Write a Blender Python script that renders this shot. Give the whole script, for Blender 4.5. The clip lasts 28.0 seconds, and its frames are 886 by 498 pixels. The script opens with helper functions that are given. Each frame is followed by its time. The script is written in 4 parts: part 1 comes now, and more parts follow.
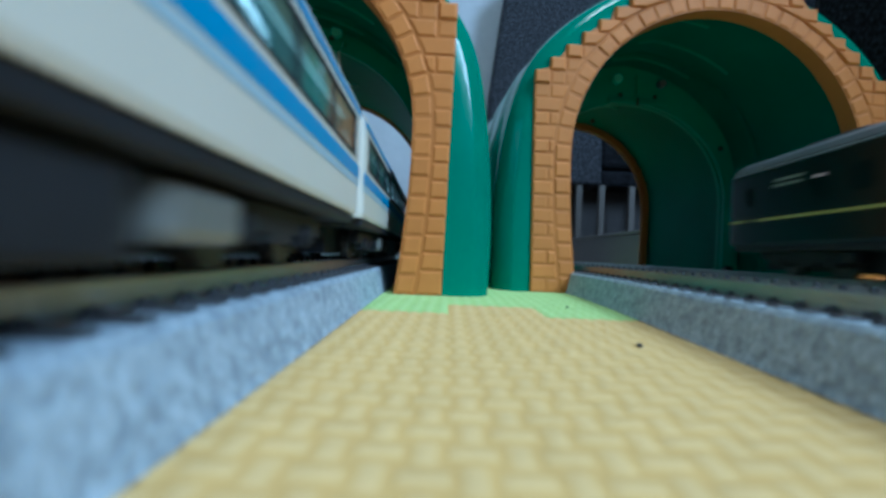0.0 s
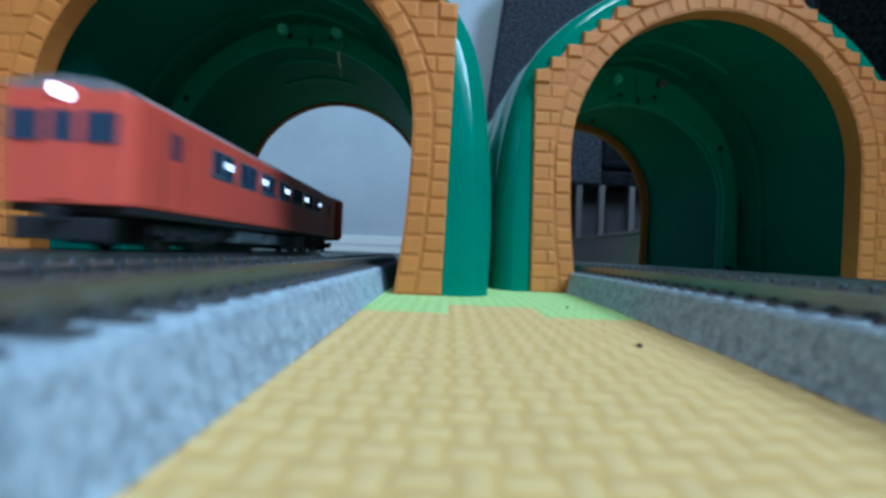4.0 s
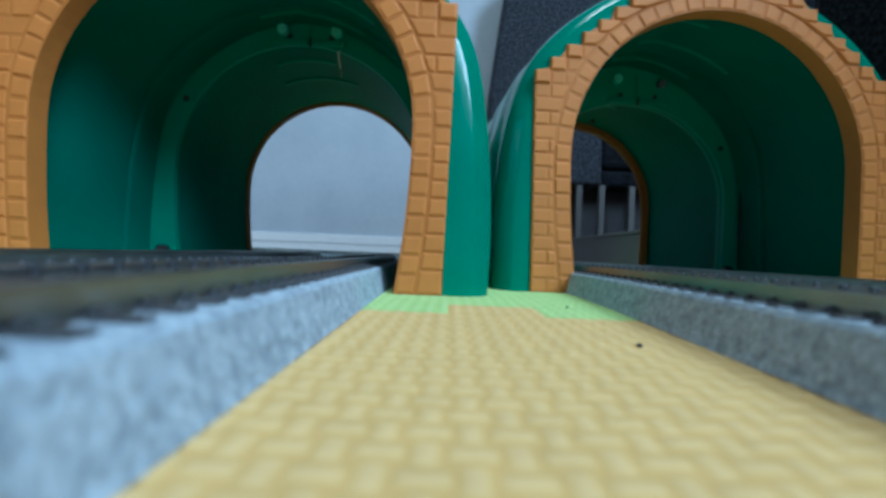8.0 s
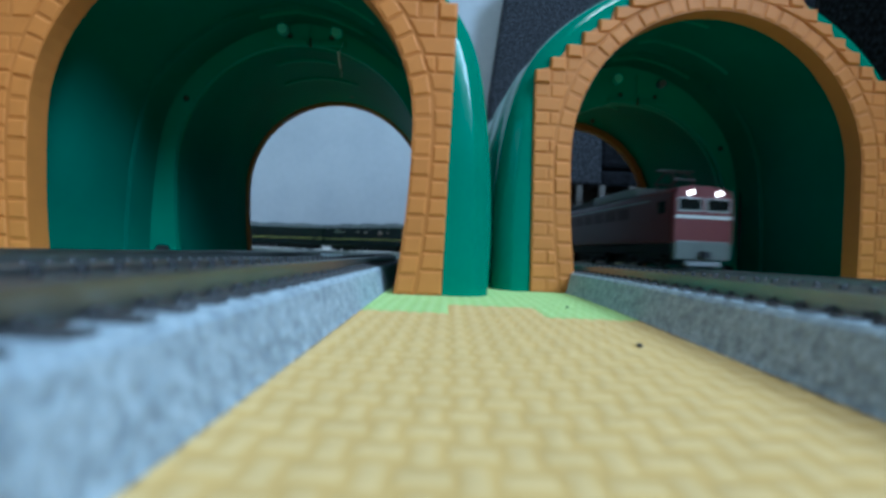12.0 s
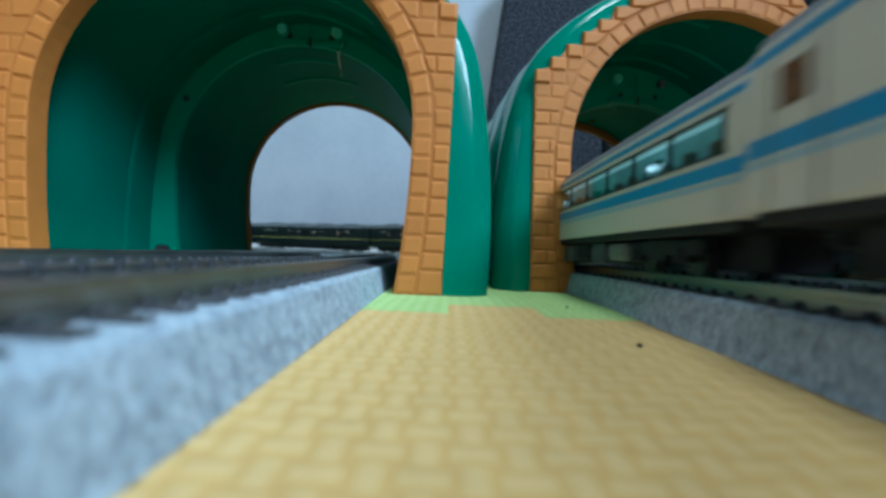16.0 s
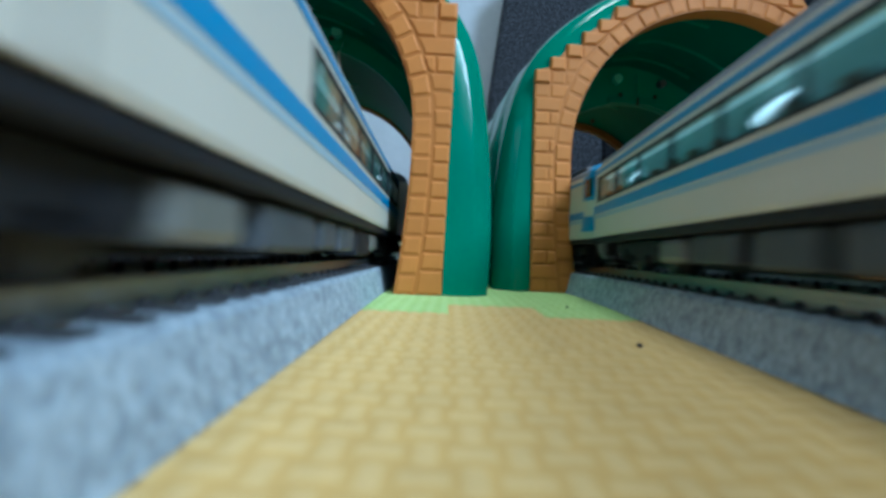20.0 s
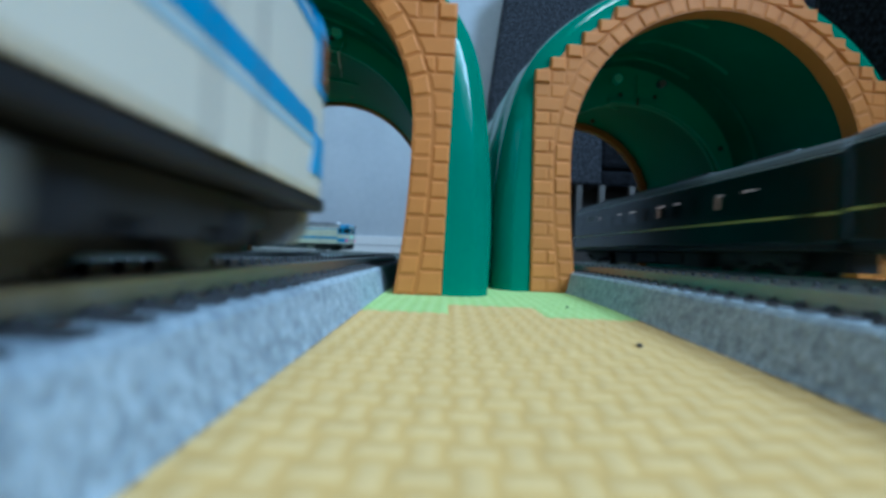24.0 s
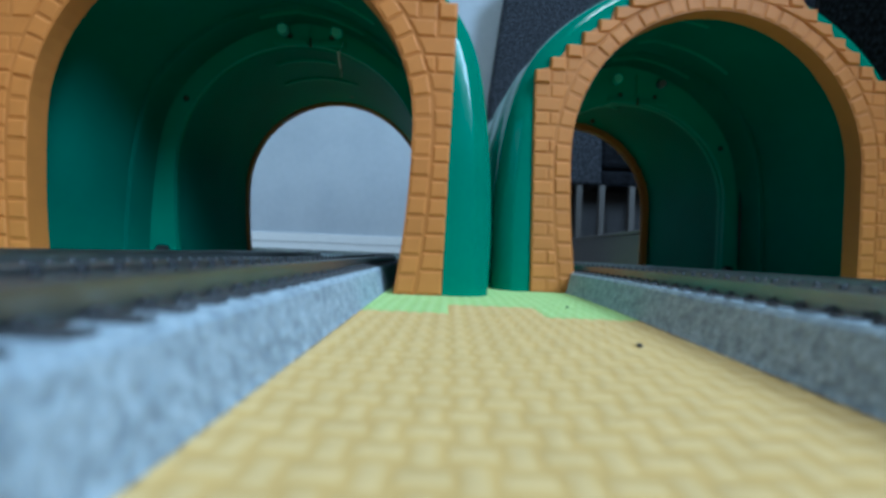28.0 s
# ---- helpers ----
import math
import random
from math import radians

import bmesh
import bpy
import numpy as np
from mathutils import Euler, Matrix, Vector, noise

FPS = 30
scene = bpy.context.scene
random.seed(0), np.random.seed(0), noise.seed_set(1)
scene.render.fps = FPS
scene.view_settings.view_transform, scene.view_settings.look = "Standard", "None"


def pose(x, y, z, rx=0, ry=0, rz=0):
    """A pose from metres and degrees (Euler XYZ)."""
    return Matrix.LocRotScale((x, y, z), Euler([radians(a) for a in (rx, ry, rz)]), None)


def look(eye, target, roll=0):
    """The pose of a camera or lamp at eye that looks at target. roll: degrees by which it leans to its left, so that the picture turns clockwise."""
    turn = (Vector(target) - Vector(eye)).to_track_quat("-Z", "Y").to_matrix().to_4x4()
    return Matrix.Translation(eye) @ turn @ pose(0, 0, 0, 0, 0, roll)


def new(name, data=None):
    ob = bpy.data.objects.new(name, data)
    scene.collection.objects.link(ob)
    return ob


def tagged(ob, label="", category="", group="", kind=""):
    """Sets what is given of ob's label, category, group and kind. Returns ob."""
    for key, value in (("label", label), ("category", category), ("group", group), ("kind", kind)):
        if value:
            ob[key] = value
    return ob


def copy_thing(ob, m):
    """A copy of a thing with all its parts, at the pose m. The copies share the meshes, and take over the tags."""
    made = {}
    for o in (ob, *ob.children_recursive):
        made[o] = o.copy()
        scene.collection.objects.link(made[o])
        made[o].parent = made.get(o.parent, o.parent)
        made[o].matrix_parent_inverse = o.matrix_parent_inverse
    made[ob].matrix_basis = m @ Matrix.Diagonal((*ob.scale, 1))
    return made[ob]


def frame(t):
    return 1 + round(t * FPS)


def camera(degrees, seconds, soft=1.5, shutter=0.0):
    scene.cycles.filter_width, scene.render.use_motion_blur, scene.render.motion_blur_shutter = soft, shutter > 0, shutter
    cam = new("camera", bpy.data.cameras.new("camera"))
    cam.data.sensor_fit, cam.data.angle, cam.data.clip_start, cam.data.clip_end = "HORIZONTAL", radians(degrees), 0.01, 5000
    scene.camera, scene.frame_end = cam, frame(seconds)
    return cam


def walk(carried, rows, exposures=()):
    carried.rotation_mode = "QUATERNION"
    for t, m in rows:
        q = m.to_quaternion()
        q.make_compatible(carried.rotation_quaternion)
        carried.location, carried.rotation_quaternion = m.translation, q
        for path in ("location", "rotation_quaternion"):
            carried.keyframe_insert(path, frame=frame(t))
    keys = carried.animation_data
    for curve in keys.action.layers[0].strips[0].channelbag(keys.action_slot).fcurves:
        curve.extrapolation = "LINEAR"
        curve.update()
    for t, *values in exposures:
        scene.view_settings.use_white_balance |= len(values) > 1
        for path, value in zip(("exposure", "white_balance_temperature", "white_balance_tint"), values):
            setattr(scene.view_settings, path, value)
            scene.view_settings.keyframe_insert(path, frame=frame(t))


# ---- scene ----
MM = 0.001
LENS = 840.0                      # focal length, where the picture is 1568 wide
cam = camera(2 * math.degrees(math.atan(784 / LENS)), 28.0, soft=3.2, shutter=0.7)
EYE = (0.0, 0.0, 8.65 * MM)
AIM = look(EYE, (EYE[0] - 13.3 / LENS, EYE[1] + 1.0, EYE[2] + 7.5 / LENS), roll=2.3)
cam.data.dof.use_dof, cam.data.dof.focus_distance, cam.data.dof.aperture_fstop = True, 0.14, 31.0
walk(cam, [(0.0, AIM), (28.0, AIM)], exposures=[(0.0, 0.0, 4660, 7), (3.5, 0.0, 4660, 7), (5.5, 0.0, 4780, 7), (12.7, 0.0, 4780, 7), (13.7, 0.22, 5000, 7), (20.3, 0.22, 5000, 7), (21.0, 0.0, 4780, 7), (21.6, 0.0, 4680, 7), (24.2, 0.0, 4680, 7), (25.0, 0.0, 4780, 7), (28.0, 0.0, 4780, 7)])

# ---- light ----
world = bpy.data.worlds.new("sky")
scene.world = world
world.use_nodes = True
wn = world.node_tree
sky = wn.nodes.new("ShaderNodeTexSky")
sky.sky_type, sky.sun_disc = "NISHITA", False
sky.sun_elevation, sky.sun_rotation = radians(40), radians(60)
wn.nodes["Background"].inputs["Strength"].default_value = 0.12
wn.links.new(sky.outputs["Color"], wn.nodes["Background"].inputs["Color"])


def area_lamp(name, m, sx, sy, watts, color):
    data = bpy.data.lights.new(name, "AREA")
    data.shape, data.size, data.size_y, data.energy, data.color = "RECTANGLE", sx, sy, watts, color
    ob = new(name, data)
    ob.matrix_world = m
    return ob


area_lamp("window_light", look((1.84, -1.8, 2.0), (0.0, 0.05, 0.0)), 0.95, 1.5, 128, (0.80, 0.93, 0.97))
area_lamp("ceiling_light_glow", look((0.1, -0.3, 2.92), (0.1, -0.3, 0.0)), 0.9, 0.9, 45, (0.92, 0.95, 0.84))


# ---- materials ----
def material(name, color, rough=0.5, metal=0.0, grain=0.0, scale=400.0, bump=0.0, spots=None, spot_scale=60.0, coat=0.0, piece=0.0, glow=None, glow_strength=0.0, spec=0.5):
    m = bpy.data.materials.new(name)
    m.use_nodes = True
    nt = m.node_tree
    b = nt.nodes["Principled BSDF"]
    b.inputs["Roughness"].default_value = rough
    b.inputs["Metallic"].default_value = metal
    b.inputs["Coat Weight"].default_value = coat
    b.inputs["Specular IOR Level"].default_value = spec
    b.inputs["Base Color"].default_value = (*color, 1)
    if glow:
        b.inputs["Emission Color"].default_value = (*glow, 1)
        b.inputs["Emission Strength"].default_value = glow_strength
    tc = nt.nodes.new("ShaderNodeTexCoord")
    last = None
    if grain or spots or piece:
        rgb = nt.nodes.new("ShaderNodeRGB")
        rgb.outputs[0].default_value = (*color, 1)
        last = rgb.outputs[0]
    if spots:
        n = nt.nodes.new("ShaderNodeTexNoise")
        n.inputs["Scale"].default_value, n.inputs["Detail"].default_value = spot_scale, 3
        r = nt.nodes.new("ShaderNodeValToRGB")
        r.color_ramp.elements[0].position, r.color_ramp.elements[1].position = 0.42, 0.66
        x = nt.nodes.new("ShaderNodeMix")
        x.data_type = "RGBA"
        x.inputs["B"].default_value = (*spots, 1)
        nt.links.new(tc.outputs["Object"], n.inputs["Vector"])
        nt.links.new(n.outputs["Fac"], r.inputs["Fac"])
        nt.links.new(r.outputs["Color"], x.inputs["Factor"])
        nt.links.new(last, x.inputs["A"])
        last = x.outputs["Result"]
    if grain or bump:
        n = nt.nodes.new("ShaderNodeTexNoise")
        n.inputs["Scale"].default_value, n.inputs["Detail"].default_value = scale, 4
        nt.links.new(tc.outputs["Object"], n.inputs["Vector"])
        if grain:
            h = nt.nodes.new("ShaderNodeHueSaturation")
            mr = nt.nodes.new("ShaderNodeMapRange")
            mr.inputs["From Min"].default_value, mr.inputs["From Max"].default_value = 0.3, 0.7
            mr.inputs["To Min"].default_value, mr.inputs["To Max"].default_value = 1 - grain, 1 + grain
            nt.links.new(n.outputs["Fac"], mr.inputs["Value"])
            nt.links.new(mr.outputs["Result"], h.inputs["Value"])
            nt.links.new(last, h.inputs["Color"])
            last = h.outputs["Color"]
        if bump:
            bn = nt.nodes.new("ShaderNodeBump")
            bn.inputs["Strength"].default_value, bn.inputs["Distance"].default_value = bump, 0.0004
            nt.links.new(n.outputs["Fac"], bn.inputs["Height"])
            nt.links.new(bn.outputs["Normal"], b.inputs["Normal"])
    if piece:
        oi = nt.nodes.new("ShaderNodeObjectInfo")
        mr = nt.nodes.new("ShaderNodeMapRange")
        mr.inputs["To Min"].default_value, mr.inputs["To Max"].default_value = 1 - piece, 1 + piece
        h = nt.nodes.new("ShaderNodeHueSaturation")
        nt.links.new(oi.outputs["Random"], mr.inputs["Value"])
        nt.links.new(mr.outputs["Result"], h.inputs["Value"])
        nt.links.new(last, h.inputs["Color"])
        last = h.outputs["Color"]
    if last is not None:
        nt.links.new(last, b.inputs["Base Color"])
    return m


M = {}
M["orange"] = material("orange_plastic", (0.50, 0.185, 0.034), 0.55, grain=0.05, scale=160, piece=0.06, bump=0.08, spec=0.25)
M["mortar"] = material("orange_plastic_joint", (0.43, 0.155, 0.027), 0.55, grain=0.06, scale=200, spec=0.25)
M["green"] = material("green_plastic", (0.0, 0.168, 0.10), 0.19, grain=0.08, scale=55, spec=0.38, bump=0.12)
# matte copy of the green plastic, darkened for the shade inside the tunnels
M["green_in"] = material("green_plastic_matte_shaded", (0.0, 0.120, 0.080), 0.6, grain=0.12, scale=40, spec=0.12, bump=0.12)
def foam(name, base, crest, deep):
    """Woven foam: painted highlight on the strands' crests, painted shade in the pits between."""
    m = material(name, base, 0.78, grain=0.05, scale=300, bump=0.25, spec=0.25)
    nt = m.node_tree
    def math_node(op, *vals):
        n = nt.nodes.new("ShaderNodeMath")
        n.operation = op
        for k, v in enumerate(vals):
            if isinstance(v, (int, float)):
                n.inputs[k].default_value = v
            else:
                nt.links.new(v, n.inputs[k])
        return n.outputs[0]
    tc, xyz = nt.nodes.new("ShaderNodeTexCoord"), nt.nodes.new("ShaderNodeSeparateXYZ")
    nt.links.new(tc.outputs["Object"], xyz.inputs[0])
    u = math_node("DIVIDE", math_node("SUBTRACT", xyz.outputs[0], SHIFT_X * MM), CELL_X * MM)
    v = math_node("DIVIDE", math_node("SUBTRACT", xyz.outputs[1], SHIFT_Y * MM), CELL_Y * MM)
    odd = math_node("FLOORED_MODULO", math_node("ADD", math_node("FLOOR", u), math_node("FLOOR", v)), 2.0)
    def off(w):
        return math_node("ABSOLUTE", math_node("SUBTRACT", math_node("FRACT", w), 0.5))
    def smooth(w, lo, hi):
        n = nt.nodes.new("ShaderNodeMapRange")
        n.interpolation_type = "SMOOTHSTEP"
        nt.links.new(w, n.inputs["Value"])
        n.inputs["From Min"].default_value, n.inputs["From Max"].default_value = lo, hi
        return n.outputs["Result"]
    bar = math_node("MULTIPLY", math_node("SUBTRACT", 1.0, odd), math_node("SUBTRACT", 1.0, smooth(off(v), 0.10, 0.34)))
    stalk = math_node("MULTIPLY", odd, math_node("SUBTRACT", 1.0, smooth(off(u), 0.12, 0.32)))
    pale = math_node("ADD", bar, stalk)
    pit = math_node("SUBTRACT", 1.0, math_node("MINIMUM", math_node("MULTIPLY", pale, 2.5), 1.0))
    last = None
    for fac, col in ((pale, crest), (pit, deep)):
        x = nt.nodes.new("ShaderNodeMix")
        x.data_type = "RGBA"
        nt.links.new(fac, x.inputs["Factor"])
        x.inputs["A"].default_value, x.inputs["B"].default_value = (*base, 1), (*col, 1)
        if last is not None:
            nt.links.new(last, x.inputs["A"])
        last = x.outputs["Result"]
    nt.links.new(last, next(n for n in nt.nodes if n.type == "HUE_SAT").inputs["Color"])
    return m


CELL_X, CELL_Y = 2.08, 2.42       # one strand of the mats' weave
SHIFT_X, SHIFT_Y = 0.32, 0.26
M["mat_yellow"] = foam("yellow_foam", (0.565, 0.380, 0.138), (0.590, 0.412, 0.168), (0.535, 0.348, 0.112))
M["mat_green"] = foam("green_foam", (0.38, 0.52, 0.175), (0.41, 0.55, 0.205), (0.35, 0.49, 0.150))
M["ballast"] = material("grey_ballast_plastic", (0.338, 0.400, 0.445), 0.8, grain=0.25, scale=1500, bump=0.6, spots=(0.220, 0.270, 0.310), spot_scale=620)
M["tie"] = material("dark_sleeper_plastic", (0.040, 0.040, 0.042), 0.55, grain=0.2, scale=600)
# lighter copy of the same green, so that the rib reads as lit
M["green_rib"] = material("lit_green_flange", (0.0, 0.215, 0.13), 0.45, grain=0.08, scale=50, spec=0.25)
# bosses are paler still, for light on their front faces
M["clip_green"] = material("lit_green_plastic", (0.13, 0.58, 0.42), 0.45, grain=0.05, scale=80)
M["clip"] = material("glossy_rail_clip", (0.11, 0.115, 0.12), 0.3, grain=0.1, scale=600)
M["rail"] = material("nickel_rail", (0.36, 0.37, 0.36), 0.36, metal=1.0, grain=0.12, scale=120)
M["wheel"] = material("dark_steel_wheel", (0.07, 0.07, 0.072), 0.45, metal=0.6, grain=0.1, scale=300)
M["wall"] = material("wallpaper", (0.415, 0.445, 0.475), 0.85, grain=0.03, scale=60, bump=0.1, spots=(0.375, 0.405, 0.44), spot_scale=7)
# two dark tones for unseen walls and ceiling, to hold down bounced light
M["wall_dim"] = material("dark_wall_tone", (0.075, 0.055, 0.04), 0.9, grain=0.03, scale=40)
M["ceiling"] = material("dim_wall_tone", (0.225, 0.24, 0.255), 0.9, grain=0.03, scale=40)
M["box"] = material("brownish_grey_box", (0.115, 0.105, 0.10), 0.6, grain=0.08, scale=60)
# darker copy of the sofa's speckled fabric, for its shaded right part
M["fabric_shaded"] = material("shaded_black_fabric", (0.0008, 0.001, 0.0015), 0.8, grain=0.6, scale=260, bump=1.0, spots=(0.015, 0.017, 0.022), spot_scale=330, spec=0.07)
M["post"] = material("grey_lacquered_post", (0.062, 0.056, 0.050), 0.5, grain=0.05, scale=60)
M["white"] = material("white_paint", (0.72, 0.72, 0.70), 0.5, grain=0.02, scale=30)
M["floor"] = material("wooden_floor", (0.17, 0.12, 0.08), 0.45, grain=0.06, scale=20)
M["fabric"] = material("black_speckled_fabric", (0.006, 0.007, 0.009), 0.85, grain=0.5, scale=260, bump=1.0, spots=(0.060, 0.066, 0.082), spot_scale=230, spec=0.2)
M["gap"] = material("dark_void_tone", (0.02, 0.018, 0.018), 0.7, grain=0.2, scale=80)
M["cream"] = material("cream_body_paint", (0.635, 0.615, 0.525), 0.35, grain=0.03, scale=90)
M["blue"] = material("light_blue_paint", (0.03, 0.27, 0.55), 0.35, grain=0.03, scale=90)
M["roof"] = material("grey_roof_plastic", (0.17, 0.18, 0.19), 0.6, grain=0.1, scale=200)
M["under"] = material("black_underframe_plastic", (0.016, 0.018, 0.022), 0.6, grain=0.2, scale=300, spec=0.25)
M["greybox"] = material("grey_equipment_plastic", (0.070, 0.080, 0.088), 0.5, grain=0.15, scale=300)
M["tank"] = material("pale_grey_tank_plastic", (0.155, 0.16, 0.145), 0.4, grain=0.1, scale=200)
M["seat_brown"] = material("brown_seat_plastic", (0.17, 0.10, 0.07), 0.6, grain=0.1, scale=200)
M["seat_teal"] = material("grey_green_seat_plastic", (0.10, 0.17, 0.16), 0.6, grain=0.1, scale=200)
# the wall itself glows faintly, in place of lamplight inside the cabin
M["cabin_wall"] = material("glowing_cabin_wall", (0.20, 0.32, 0.31), 0.6, grain=0.3, scale=150, glow=(0.35, 0.62, 0.60), glow_strength=0.09)
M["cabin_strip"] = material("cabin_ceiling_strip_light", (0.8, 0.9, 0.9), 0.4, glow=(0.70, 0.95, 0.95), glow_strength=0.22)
M["cabin_bulb"] = material("white_cabin_bulb", (1, 1, 1), 0.4, glow=(0.88, 0.98, 1.0), glow_strength=1.9)


def clear_glass(name, tint):
    """Thin glass: seen through with a tint, glossier towards grazing."""
    m = bpy.data.materials.new(name)
    m.use_nodes = True
    nt = m.node_tree
    nt.nodes.remove(nt.nodes["Principled BSDF"])
    tr, gl, mix, lw, pw = (nt.nodes.new("ShaderNode" + k) for k in ("BsdfTransparent", "BsdfGlossy", "MixShader", "LayerWeight", "Math"))
    tr.inputs["Color"].default_value = (*tint, 1)
    gl.inputs["Roughness"].default_value = 0.08
    lw.inputs["Blend"].default_value = 0.5
    pw.operation = "POWER"
    pw.inputs[1].default_value = 6.0
    nt.links.new(lw.outputs["Facing"], pw.inputs[0])
    nt.links.new(pw.outputs["Value"], mix.inputs["Fac"])
    nt.links.new(tr.outputs["BSDF"], mix.inputs[1])
    nt.links.new(gl.outputs["BSDF"], mix.inputs[2])
    nt.links.new(mix.outputs["Shader"], nt.nodes["Material Output"].inputs["Surface"])
    return m


M["clear"] = clear_glass("tinted_clear_glass", (0.78, 0.88, 0.87))
M["red"] = material("vermilion_paint", (0.62, 0.09, 0.055), 0.35, grain=0.03, scale=90)
M["loco_red"] = material("loco_red_paint", (0.115, 0.020, 0.024), 0.4, grain=0.04, scale=90)
M["dark_green"] = material("dark_green_coach_paint", (0.003, 0.011, 0.010), 0.26, grain=0.1, scale=90, spec=0.36)
M["yellow_line"] = material("yellow_line_paint", (0.50, 0.45, 0.10), 0.4)
M["lettering"] = material("pale_lettering_paint", (0.26, 0.27, 0.20), 0.45)
M["silver"] = material("silver_trim", (0.5, 0.5, 0.5), 0.35, metal=0.8)
M["lamp"] = material("lit_headlamp", (1, 1, 1), 0.3, glow=(1.0, 0.98, 0.92), glow_strength=14.0)
M["headmark"] = material("lit_headmark", (0.4, 0.6, 0.5), 0.3, glow=(0.45, 0.85, 0.7), glow_strength=0.55)


M["lamp_pink"] = material("small_headlamp_glow", (1, 0.9, 0.9), 0.3, glow=(1.0, 0.86, 0.88), glow_strength=0.8)
M["pale_blue"] = material("pale_blue_paint", (0.36, 0.50, 0.58), 0.35)
M["roof_dark"] = material("dark_roof_plastic", (0.05, 0.055, 0.06), 0.5, grain=0.1, scale=200)
M["roof_satin"] = material("satin_grey_roof", (0.095, 0.11, 0.11), 0.42, grain=0.12, scale=120)
M["roof_pale"] = material("pale_grey_roof", (0.36, 0.37, 0.38), 0.5, grain=0.06, scale=120)
M["skirt"] = material("grey_skirt_plastic", (0.20, 0.21, 0.215), 0.5, grain=0.08, scale=150)
M["glass_cab"] = material("dark_cab_glass", (0.02, 0.03, 0.035), 0.06, spec=0.6, grain=0.2, scale=90)
M["roof_glow"] = material("white_leak_dome", (0.85, 0.88, 0.9), 0.25, glow=(0.9, 0.97, 1.0), glow_strength=0.3)
M["louvre"] = material("dull_red_louvre", (0.075, 0.020, 0.024), 0.6, grain=0.2, scale=300)
M["white_trim"] = material("white_trim_paint", (0.55, 0.56, 0.57), 0.4)
M["skirt_dark"] = material("dull_grey_skirt_plastic", (0.10, 0.115, 0.11), 0.5, grain=0.1, scale=150)
M["glass_blue"] = material("blue_tinted_window", (0.03, 0.05, 0.09), 0.08, spec=0.6)
M["glass_black"] = material("black_window", (0.006, 0.008, 0.008), 0.12, spec=0.4)
M["cabin_bright"] = material("bright_cabin_lamp_glow", (0.9, 0.95, 1.0), 0.3, glow=(0.85, 0.95, 1.0), glow_strength=2.4)
M["screw_red"] = material("rusty_red_screw", (0.12, 0.012, 0.01), 0.5)
M["warm_window"] = material("warm_compartment_glow", (0.3, 0.2, 0.15), 0.3, glow=(1.0, 0.62, 0.35), glow_strength=0.07)
M["glint"] = material("warm_glint_glow", (0.5, 0.4, 0.3), 0.3, glow=(1.0, 0.78, 0.62), glow_strength=0.22)
M["lamp_soft"] = material("lit_white_head_mark", (0.9, 0.9, 0.9), 0.3, glow=(0.9, 0.96, 1.0), glow_strength=0.8)
M["lamp_warm"] = material("warm_headlamp_glow", (1, 0.95, 0.85), 0.3, glow=(1.0, 0.93, 0.75), glow_strength=8.0)
M["lamp_violet"] = material("white_headlamp_glow", (1, 1, 1), 0.3, glow=(0.85, 0.8, 1.0), glow_strength=9.0)
M["tail"] = material("red_tail_lamp", (0.6, 0.03, 0.05), 0.3, glow=(1.0, 0.06, 0.12), glow_strength=1.0)


# ---- mesh helpers ----
def part(name, bm, mat, parent=None, label="", smooth=False):
    me = bpy.data.meshes.new(name)
    bmesh.ops.recalc_face_normals(bm, faces=bm.faces[:])
    if smooth:
        for f in bm.faces:
            f.smooth = True
    bm.to_mesh(me)
    bm.free()
    me.materials.append(mat)
    ob = new(name, me)
    if parent is not None:
        ob.parent = parent
    if label:
        tagged(ob, label)
    return ob


def quick(name, verts, faces, mat, parent=None, label="", smooth=False):
    me = bpy.data.meshes.new(name)
    me.from_pydata([(x * MM, y * MM, z * MM) for x, y, z in verts], [], faces)
    me.materials.append(mat)
    if smooth:
        me.shade_smooth()
    ob = new(name, me)
    if parent is not None:
        ob.parent = parent
    if label:
        tagged(ob, label)
    return ob


def box(bm, x0, x1, y0, y1, z0, z1, bevel=0.0):
    """A box in millimetres, with edges rounded by bevel."""
    m = Matrix.Translation(((x0 + x1) / 2 * MM, (y0 + y1) / 2 * MM, (z0 + z1) / 2 * MM)) @ Matrix.Diagonal(((x1 - x0) * MM, (y1 - y0) * MM, (z1 - z0) * MM, 1))
    got = bmesh.ops.create_cube(bm, size=1, matrix=m)
    if bevel:
        edges = {e for v in got["verts"] for e in v.link_edges}
        bmesh.ops.bevel(bm, geom=list(edges), offset=bevel * MM, segments=2, affect="EDGES", profile=0.5)
    return bm


def boxed(*a, **k):
    return box(bmesh.new(), *a, **k)


def cyl(bm, x, y, z, r, length, axis="y", seg=16, r2=None):
    turn = {"x": Matrix.Rotation(radians(90), 4, "Y"), "y": Matrix.Rotation(radians(90), 4, "X"), "z": Matrix.Identity(4)}[axis]
    bmesh.ops.create_cone(bm, cap_ends=True, segments=seg, radius1=r * MM, radius2=(r if r2 is None else r2) * MM, depth=length * MM, matrix=Matrix.Translation((x * MM, y * MM, z * MM)) @ turn)
    return bm


